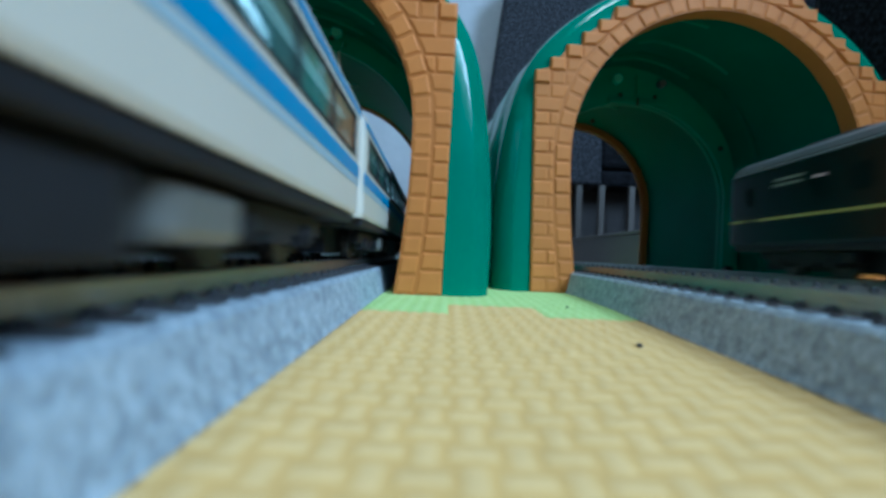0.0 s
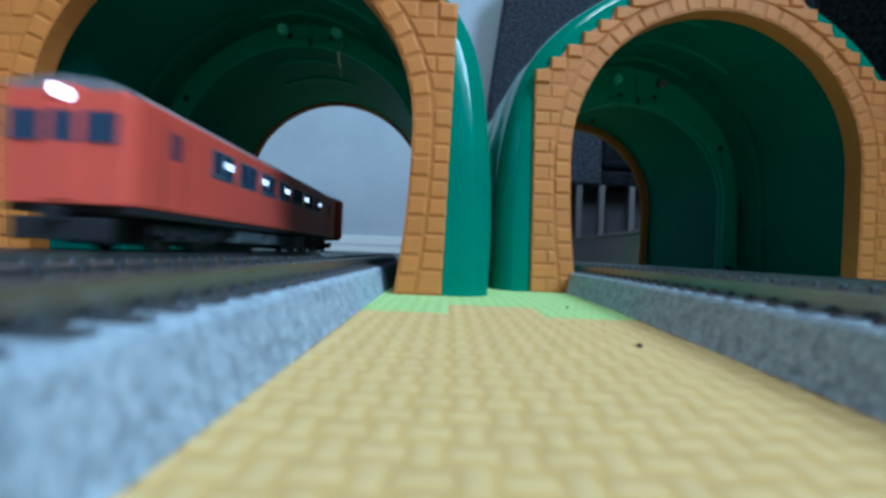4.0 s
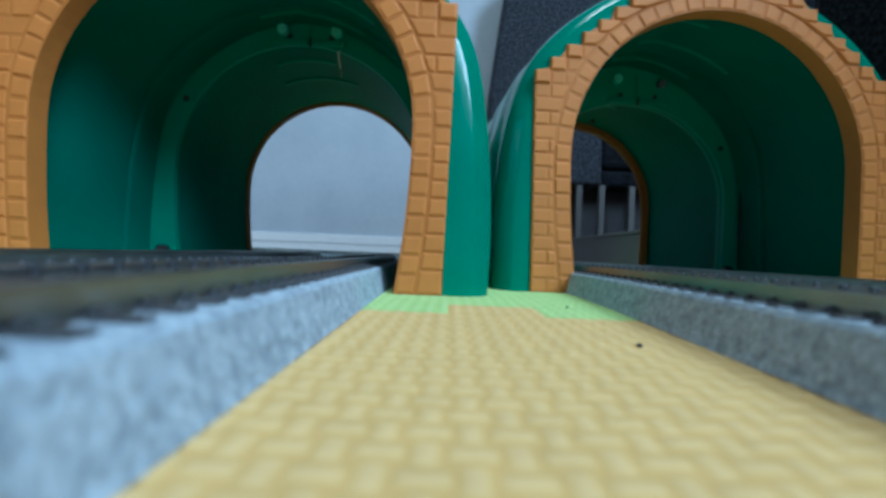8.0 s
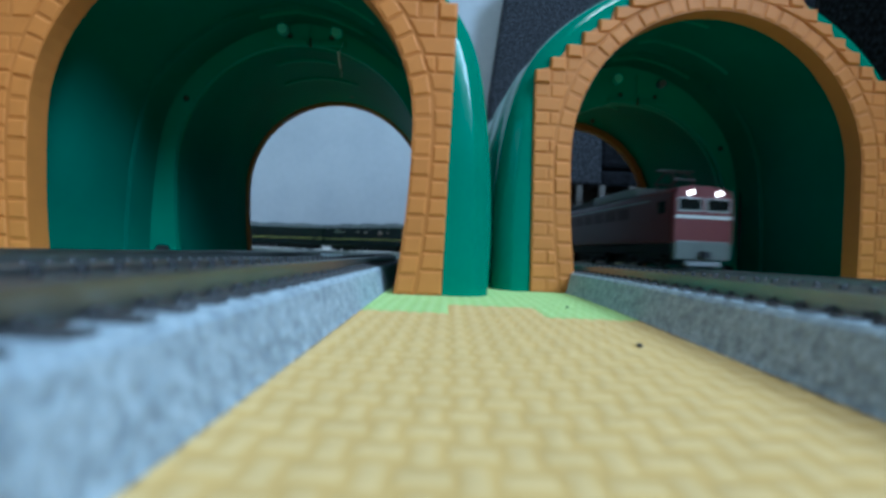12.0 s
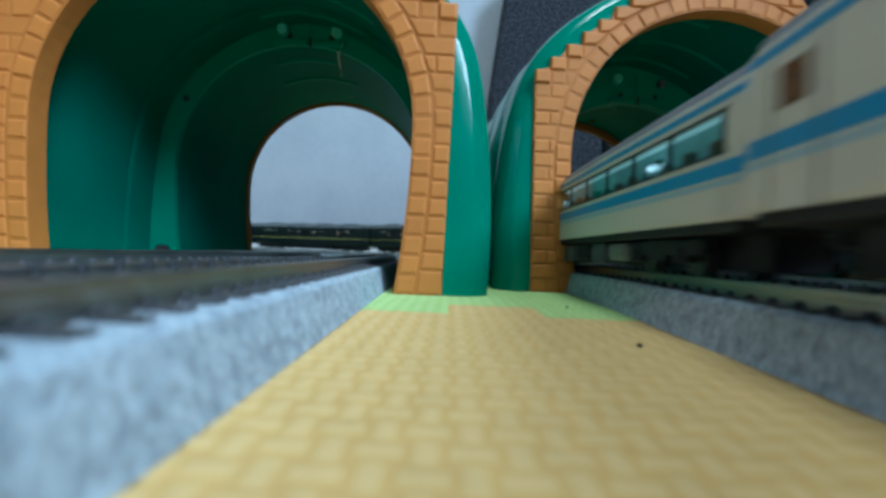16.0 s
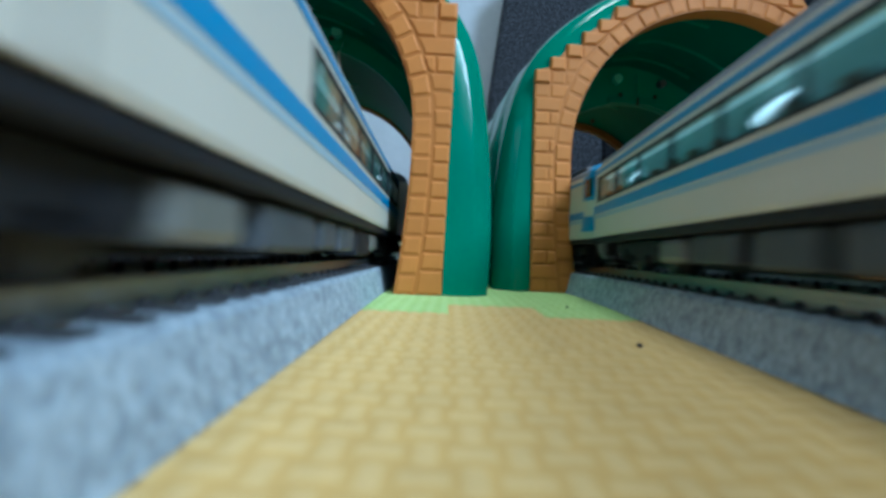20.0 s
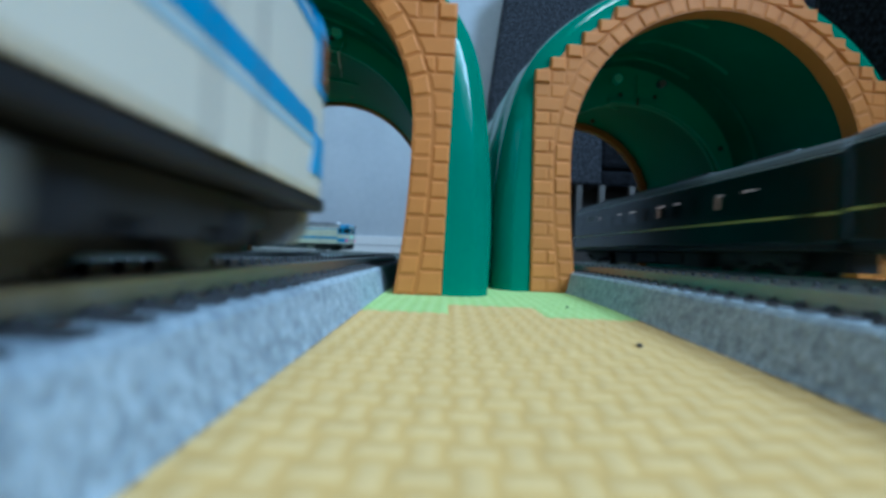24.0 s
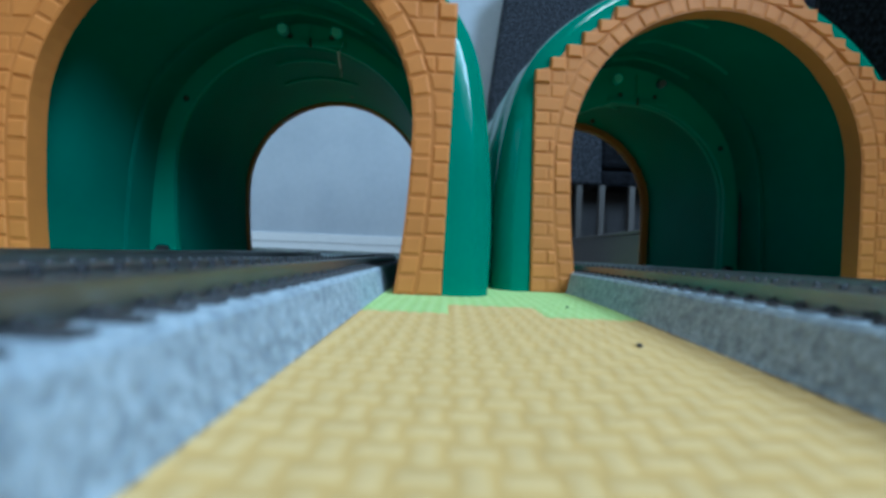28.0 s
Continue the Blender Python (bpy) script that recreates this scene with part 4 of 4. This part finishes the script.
            part("tail_lamp", cyl(bmesh.new(), e * (h - 0.45), sy * 6.5, 9.5, 0.6, 0.9, "x", 12), M["glass_cab"] if lit else M["tail"], panel, "small round tail lamp")
            a, b = sorted((sy * 3.2, sy * 8.4))
            sk = part("skirt", sweep([[(e * (h - 0.6 + q), sy * y, z) for y, z in ((3.6, 1.9), (6.3, 1.9), (7.4, 3.2), (7.8, 6.6), (3.6, 6.6))] for q in (-2.8, -0.4)]), M["skirt"], c, "grey front skirt with a dark pocket")
            a, b = sorted((sy * 4.3, sy * 6.4))
            f("pocket", M["gap"], a, b, 2.6, 5.2, -1.02, -0.9, "", sk)
            pod = part("lamp_pod", cyl(bmesh.new(), e * (h - 0.9), sy * 6.5, 21.9, 0.9, 2.2, "x", 16), M["glass_blue"], brow, "dark round headlamp pod in the brow corner")
            part("headlamp", cyl(bmesh.new(), e * (h + 0.25), sy * 6.5, 21.9, 0.7, 0.3, "x", 16), M["lamp_pink"] if lit else M["glass_cab"], brow, "round headlamp")
        f("bumper", M["cream"], -7.2, 7.2, 6.3, 7.2, -0.9, 0.1, "", None, 0.2)
        f("plough", M["under"], -3.1, 3.1, 1.6, 5.6, -1.8, -0.5, "black coupler recess", None, 0.2)
        # the dome's glow stands in for headlamp light leaking at the roof
        bm = bmesh.new()
        bmesh.ops.create_uvsphere(bm, u_segments=12, v_segments=8, radius=1.3 * MM, matrix=Matrix.Translation((e * (h - 13) * MM, 0, 24.6 * MM)))
        part("leak_dome", bm, M["roof_glow"], c, "white roof dome glowing for a headlamp's light leak", smooth=True)
    return c


RED_L = 137.0


def red_car(label, back_cab, front_cab, seed):
    rng = random.Random(seed)
    c = thing("red_railcar", label, "model train", group="vermilion railcars")
    h = RED_L / 2
    prof = [(-9.3, 6.6), (-9.5, 7.1), (-9.5, 21.8), (-9.2, 22.8), (9.2, 22.8), (9.5, 21.8), (9.5, 7.1), (9.3, 6.6)]
    nose = [(h - 3.0, 1.0, 0), (h - 1.0, 0.96, 0.1), (h, 0.88, 0.2)]
    flat = [(h - 3.0, 1.0, 0), (h, 1.0, 0)]
    st = [(-x, k, d) for x, k, d in (nose if back_cab else flat)][::-1] + (nose if front_cab else flat)
    part("body", section_skin(st, prof), M["red"], c)
    roof = [(-9.25, 22.7), (-8.2, 23.4), (-5.5, 24.2), (0, 24.8), (5.5, 24.2), (8.2, 23.4), (9.25, 22.7)]
    part("roof", section_skin([(-h + 0.6, 1.0, 0), (h - 0.6, 1.0, 0)], roof), M["roof"], c)
    line_on_sides(c, "gutter", M["roof_pale"], -h + 1, h - 1, 22.3, 22.65, 9.30, "grey roof gutter")
    for x in (-38, -12, 14, 40):
        part("roof_vent", boxed(x - 5, x + 5, -3, 3, 24.4, 25.9, 0.6), M["roof"], c)
    xs, x = [], -44.0
    while x < 42:
        xs += [(x, x + 4.4), (x + 5.0, x + 9.4)]
        x += 13.0
    lit = {k for k in range(len(xs)) if k % 3 == 1}
    for sy in (-1, 1):
        for k, (a, b) in enumerate(xs):
            fr = part("window_frame", boxed(a - 0.4, b + 0.4, sy * 9.5 - 0.05, sy * 9.5 + 0.08, 14.3, 20.0), M["silver"], c, "thin silver window frame")
            part("pane", boxed(a, b, sy * 9.5 - 0.1, sy * 9.5 + 0.12, 14.65, 19.65), M["glass_blue"], fr)
            if k in lit:
                part("cabin_lamp", boxed(a + 0.6, b - 0.4, sy * 9.5 - 0.1, sy * 9.5 + 0.18, 17.0, 18.3), M["cabin_bright"], fr, "bright cabin lamp behind the glass")
            part("pane_line", boxed(a + 0.5, b - 0.5, sy * 9.5 - 0.1, sy * 9.5 + 0.16, 14.9, 15.3), M["pale_blue"], fr)
        for x in (-57, 57):
            d = part("door", boxed(x - 3.2, x + 3.2, sy * 9.5 - 0.05, sy * 9.5 + 0.05, 7.0, 20.6), M["red"], c, "red sliding door")
            part("door_pane", boxed(x - 1.4, x + 1.4, sy * 9.5 - 0.1, sy * 9.5 + 0.14, 15.0, 19.4), M["glass_blue"], d)
            for e in (-3.2, 3.2):
                part("door_groove", boxed(x + e - 0.12, x + e + 0.12, sy * 9.5 - 0.06, sy * 9.5 + 0.07, 7.0, 20.6), M["under"], d)
    for bx in (-46, 46):
        wheel_and_bogie(c, bx)
    underfloor(c, rng, RED_L, 6.6)
    for e, has in ((1, front_cab), (-1, back_cab)):
        if not has:
            part("gangway", boxed(min(e * h, e * (h + 1.6)), max(e * h, e * (h + 1.6)), -3.2, 3.2, 6.4, 19.0, 0.4), M["under"], c, "black gangway bellows")
            continue
        def f(name, mat, y0, y1, z0, z1, a, b, lab="", parent=None, bevel=0.0):
            return part(name, boxed(min(e * (h + a), e * (h + b)), max(e * (h + a), e * (h + b)), y0, y1, z0, z1, bevel), mat, parent or c, lab)
        for y0, y1 in ((-7.6, -3.0), (-1.8, 1.8), (3.0, 7.6)):
            f("windscreen", M["glass_blue"], y0, y1, 15.2, 19.6, -0.1, 0.3)
        f("front_door", M["red"], -2.6, 2.6, 7.0, 20.6, -0.2, 0.25, "through door in the cab front", bevel=0.2)
        hl = part("lamp_housing", boxed(min(e * (h - 2.5), e * (h + 0.5)), max(e * (h - 2.5), e * (h + 0.5)), -2.4, 2.4, 20.6, 23.4, 0.6), M["red"], c)
        part("headlamp", cyl(bmesh.new(), e * (h + 0.6), 0.0, 22.0, 0.95, 0.6, "x", 16), M["lamp_violet"], hl, "lit white headlamp")
        f("plough", M["under"], -7.0, 7.0, 1.4, 4.6, -1.5, 0.2, "black snow plough", bevel=0.3)
    return c


def pantograph(c, x):
    p = part("pantograph_base", boxed(x - 6, x + 6, -4.5, 4.5, 24.4, 25.0, 0.2), M["roof"], c)
    def rod(a, b, r=0.36):
        bm = bmesh.new()
        a, b = Vector(a), Vector(b)
        d = b - a
        bmesh.ops.create_cone(bm, cap_ends=True, segments=6, radius1=r * MM, radius2=r * MM, depth=d.length * MM, matrix=Matrix.Translation((a + b) / 2 * MM) @ d.to_track_quat("Z", "Y").to_matrix().to_4x4())
        part("pantograph_arm", bm, M["post"], p, "thin grey collector arm")
    for sy in (-1, 1):
        for k in (-1, 1):
            rod((x + k * 2.0, sy * 3.6, 25), (x + k * 6.0, sy * 3.2, 28.2))
            rod((x + k * 6.0, sy * 3.2, 28.2), (x + k * 0.8, sy * 2.6, 31.6))
    for k in (-1, 1):
        rod((x + k * 0.9, -6.0, 31.8), (x + k * 0.9, 6.0, 31.8), 0.35)
        rod((x + k * 6.0, -3.2, 28.2), (x + k * 6.0, 3.2, 28.2))


LOCO_L = 124.0


def loco(label):
    c = thing("electric_locomotive", label, "model locomotive")
    h = LOCO_L / 2
    prof = [(-9.5, 7.6), (-9.6, 8.2), (-9.6, 21.0), (-9.2, 22.8), (-8.2, 23.7), (8.2, 23.7), (9.2, 22.8), (9.6, 21.0), (9.6, 8.2), (9.5, 7.6)]
    st = [(-h, 0.95, 0.2), (-h + 1.5, 1.0, 0), (h - 1.5, 1.0, 0), (h, 0.95, 0.2)]
    part("body", section_skin(st, prof), M["loco_red"], c)
    roof = [(-8.2, 23.65), (-7.0, 24.4), (-3, 25.0), (3, 25.0), (7.0, 24.4), (8.2, 23.65)]
    part("roof", section_skin([(-h + 1, 1, 0), (h - 1, 1, 0)], roof), M["loco_red"], c)
    part("roof_cover", boxed(-4, 33, -6.5, 6.5, 24.4, 28.0, 0.8), M["roof_pale"], c, "pale grey roof cover")
    part("roof_gear", boxed(-34, -6, -5.5, 5.5, 24.4, 27.2, 0.5), M["under"], c)
    for x in (-46, 46):
        pantograph(c, x)
    for sy in (-1, 1):
        part("side_rail", boxed(-h + 14, h - 14, sy * 9.6 - 0.05, sy * 9.6 + 0.12, 21.0, 21.4), M["roof_pale"], c, "thin pale line under the roof")
        for k in range(7):
            x = -36 + k * 10.4
            part("louvre_panel", boxed(x, x + 8.4, sy * 9.6 - 0.05, sy * 9.6 + 0.1, 16.2, 20.2), M["louvre"], c, "dull red air intake panel")
        part("cab_door", boxed(h - 14, h - 10.5, sy * 9.6 - 0.05, sy * 9.6 + 0.08, 8.2, 20.4), M["loco_red"], c)
        part("cab_pane", boxed(h - 8.5, h - 4.0, sy * 9.6 - 0.05, sy * 9.6 + 0.12, 16.6, 20.4), M["glass_cab"], c)
        part("cab_pane", boxed(-h + 4.0, -h + 8.5, sy * 9.6 - 0.05, sy * 9.6 + 0.12, 16.6, 20.4), M["glass_cab"], c)
    for e in (1, -1):
        def f(name, mat, y0, y1, z0, z1, a, b, lab="", bevel=0.0):
            return part(name, boxed(min(e * (h + a), e * (h + b)), max(e * (h + a), e * (h + b)), y0, y1, z0, z1, bevel), mat, c, lab)
        for y0, y1 in ((0.5, 8.4), (-8.4, -0.5)):
            fr = f("windscreen_frame", M["roof_pale"], y0, y1, 17.0, 21.2, -0.2, 0.18, "pale windscreen frame", 0.15)
            part("windscreen", boxed(min(e * (h + 0.05), e * (h + 0.3)), max(e * (h + 0.05), e * (h + 0.3)), y0 + 0.45, y1 - 0.45, 17.5, 20.8), M["glass_black"], fr)
        f("front_band", M["white_trim"], -8.9, 8.9, 15.0, 15.9, -0.2, 0.25, "white band across the cab front")
        f("front_skirt", M["skirt_dark"], -8.8, 8.8, 2.6, 8.4, -2.2, 0.1, "grey front skirt", 0.4)
        f("plough", M["skirt"], -5.5, 5.5, 0.7, 2.2, -1.0, 0.9, "pale snow plough", 0.3)
        f("coupler", M["under"], -1.2, 1.2, 3.2, 5.2, 0.0, 2.0)
        for sy in (-1, 1):
            part("headlamp", cyl(bmesh.new(), e * (h + 0.25), sy * 4.5, 22.6, 0.62, 0.9, "x", 16), M["lamp_warm"] if e == 1 else M["roof"], c, "round headlamp over the windscreen")
    for bx in (-40, 0, 40):
        wheel_and_bogie(c, bx)
    part("underframe", boxed(-h + 3, h - 3, -8.0, 8.0, 4.4, 7.7, 0.3), M["under"], c)
    part("chassis_block", boxed(-h + 5, h - 5, -3.2, 3.2, 0.95, 4.5), M["under"], c)
    return c


COACH_L = 141.0


def coach(label, seed):
    rng = random.Random(seed)
    c = thing("sleeping_coach", label, "model coach", group="dark green coaches")
    h = COACH_L / 2
    prof = [(-9.3, 6.0), (-9.5, 6.8), (-9.5, 21.6), (-9.1, 22.9), (9.1, 22.9), (9.5, 21.6), (9.5, 6.8), (9.3, 6.0)]
    part("body", section_skin([(-h, 0.98, 0), (-h + 1, 1, 0), (h - 1, 1, 0), (h, 0.98, 0)], prof), M["dark_green"], c)
    roof = [(-9.15, 22.8), (-8.3, 24.2), (-6, 25.6), (-2.5, 26.3), (2.5, 26.3), (6, 25.6), (8.3, 24.2), (9.15, 22.8)]
    part("roof", section_skin([(-h + 0.5, 1, 0), (h - 0.5, 1, 0)], roof), M["roof_satin"], c, smooth=False)
    for x in (-45, -15, 15, 45):
        part("roof_unit", boxed(x - 8, x + 8, -4, 4, 25.8, 26.9, 0.5), M["roof_dark"], c)
    line_on_sides(c, "yellow_line", M["yellow_line"], -h + 0.3, h - 0.3, 11.3, 11.85, label="thin yellow line")
    spans = [(-52 + k * 9.6, -52 + k * 9.6 + rng.choice((4.4, 6.2))) for k in range(1, 11)]
    lit = set(rng.sample(range(10), 2))
    line_on_sides(c, "gutter", M["roof_pale"], -h + 0.5, h - 0.5, 22.3, 22.6, 9.3, "thin pale gutter under the roof")
    for sy in (-1, 1):
        for k, (a, b) in enumerate(spans):
            part("pane", boxed(a, b, sy * 9.5 - 0.1, sy * 9.5 + 0.08, 14.6, 19.0), M["glass_black"], c)
            if k in lit:
                part("cabin_lamp", boxed(a + 0.6, a + 2.6, sy * 9.5 - 0.1, sy * 9.5 + 0.12, 15.0, 18.2), M["warm_window"], c, "warm light behind the coach window")
            # glowing bars stand in for warm glints along the upper windows
            if seed % 2 == 0 and k % 3 != 1:
                part("glint_bar", boxed(a + 0.5, b - 0.6, sy * 9.5 - 0.1, sy * 9.5 + 0.13, 18.0, 18.7, 0.1), M["glint"], c, "glowing bar for a warm glint under the window head")
        for k in range(2):
            part("lettering_bar", boxed(-h + 16.5 + 0.5 * k, -h + 25.5 + 0.5 * k, sy * 9.5 - 0.05, sy * 9.5 + 0.06, 18.0 + 1.1 * k, 18.5 + 1.1 * k), M["lettering"], c, "pale bar of small lettering")
        for x in (-62, 62):
            d = part("door", boxed(x - 2.8, x + 2.8, sy * 9.5 - 0.05, sy * 9.5 + 0.05, 6.4, 20.6), M["dark_green"], c, "dark green folding door")
            part("door_pane", boxed(x - 1.3, x + 1.3, sy * 9.5 - 0.1, sy * 9.5 + 0.12, 14.8, 19.0), M["glass_black"], d)
    for bx in (-47, 47):
        wheel_and_bogie(c, bx)
    underfloor(c, rng, COACH_L, 6.0, grey=False)
    for e in (-1, 1):
        part("gangway", boxed(min(e * h, e * (h + 1.7)), max(e * h, e * (h + 1.7)), -3.4, 3.4, 6.4, 20.0, 0.4), M["under"], c, "black gangway bellows")
    return c


def build_all():
    build_room()
    for loop, label in ((LN, "grey ballasted model track with dark sleepers and shiny rails"), (LF, "inner grey ballasted model track of a double line"), (RN, "grey ballasted model track with dark sleepers and shiny rails"), (RF, "outermost grey ballasted model track of a double line")):
        track(loop, label, {id(LF): 5.9, id(RF): 6.3}.get(id(loop), 0))
    build_mats()
    build_tunnels()
    build_sofa()


TRAINS = {}


def build_trains():
    far = pose(-0.4, 0.1, 0)
    mid = dmu_car("cream plastic railcar with blue stripes, coupled within a train", False, False, 11)
    buffet = dmu_car("cream railcar with a long blank wall beside its door", False, False, 14, blank_front=26.0)
    lead = dmu_car("cream railcar with lit cab front and blue panels", True, False, 12, lit_front=True)
    lead_door = dmu_car("cream railcar with lit cab front and a door at its rear", True, False, 15, lit_front=True, blank_back=14.0)
    end = dmu_car("cream railcar with a blue-panelled cab at its end", True, False, 13)
    TRAINS["LN"] = [(lead, 0), (mid, 0), (copy_thing(mid, far), 0), (end, 180)]
    ends = [copy_thing(end, far) for k in range(2)]
    TRAINS["RN"] = [(lead_door, 0), (copy_thing(mid, far), 0), (buffet, 0), (copy_thing(mid, far), 0), (ends[0], 180), (ends[1], 180)]
    TRAINS["LF"] = [(red_car("vermilion railcar with silver-framed windows and a cab", False, True, 21), 0), (red_car("vermilion railcar with a lit headlamp on its cab", True, False, 22), 0)]
    first = coach("dark green sleeping coach with thin yellow lines", 31)
    second = coach("dark green sleeping coach with thin yellow lines", 32)
    cars = [(first, 0), (second, 0)] + [(copy_thing((first, second)[k % 2], far), 0) for k in range(8)]
    TRAINS["RF"] = [(loco("dark red electric locomotive with two raised pantographs"), 0)] + cars


def glide(table, t):
    """The nose's way at t, from rows of (seconds, millimetres)."""
    ts, ss = [a for a, b in table], [b for a, b in table]
    return float(np.interp(t, ts, ss))


def key_train(cars, lengths, gap, loop, way, start, table):
    """Key each car of a train: start is the loop's way at zero of the table, and the table gives how far the nose has gone from there."""
    back = 0.0
    for (c, turn), length in zip(cars, lengths):
        rows = []
        for k in range(0, 141):
            t = k * 0.2
            s = start + way * (glide(table, t) - back - length / 2)
            (xa, ya), (xb, yb) = loop.at(s + way * 46), loop.at(s - way * 46)
            rows.append((t, pose((xa + xb) / 2 * MM, (ya + yb) / 2 * MM, RAIL_TOP * MM, 0, 0, math.degrees(math.atan2(ya - yb, xa - xb)) + turn)))
        walk(c, rows)
        back += length + gap


def motions():
    p = LN.length
    key_train(TRAINS["LN"], [DMU_L] * 4, 3.5, LN, -1, LN.near(left_x(0, 0), 0),
              [(0, 77.5), (1.2, 220.5), (2.35, 363.5), (3.3, 500), (3.5, 522), (16.5, p - 434), (17.0, p - 371), (17.5, p - 308), (18.0, p - 258), (18.5, p - 190), (19.2, p - 98), (19.4, p - 66.5), (19.6, p - 39),
               (20.5, p + 77.5), (21.7, p + 220.5), (22.85, p + 363.5), (23.8, p + 500), (24.0, p + 522), (28, p + 986)])
    key_train(TRAINS["RN"], [DMU_L] * 6, 3.5, RN, 1, RN.near(right_x(0, 0), 0),
              [(0, -1600), (15.15, 213), (15.9, 318), (16.0, 329), (16.25, 354), (16.4, 369), (17.44, 499), (18.4, 619), (18.61, 642), (18.8, 664), (19.76, 785), (21.0, 939), (23.8, 1294), (24.7, 1396), (28, 1785)])
    q = LF.length
    key_train(TRAINS["LF"], [RED_L] * 2, 3.0, LF, 1, LF.near(left_x(0, 33), 0),
              [(0, -276), (3.5, 264.3), (5.5, 578.5), (5.9, 646.5), (7.0, 812), (17.9, q - 50), (18.7, q + 63), (19.2, q + 142), (28, q + 1470)])
    r = RF.length
    key_train(TRAINS["RF"], [LOCO_L] + [COACH_L] * 10, 5.0, RF, -1, RF.near(right_x(0, 37), 0),
              [(0, 1468), (8.1, r - 643), (9.5, r - 473), (11.4, r - 224), (12.0, r - 143), (12.3, r - 110), (24.5, r + 1421), (25.0, r + 1482), (28, r + 1848)])


build_all()
build_trains()
motions()
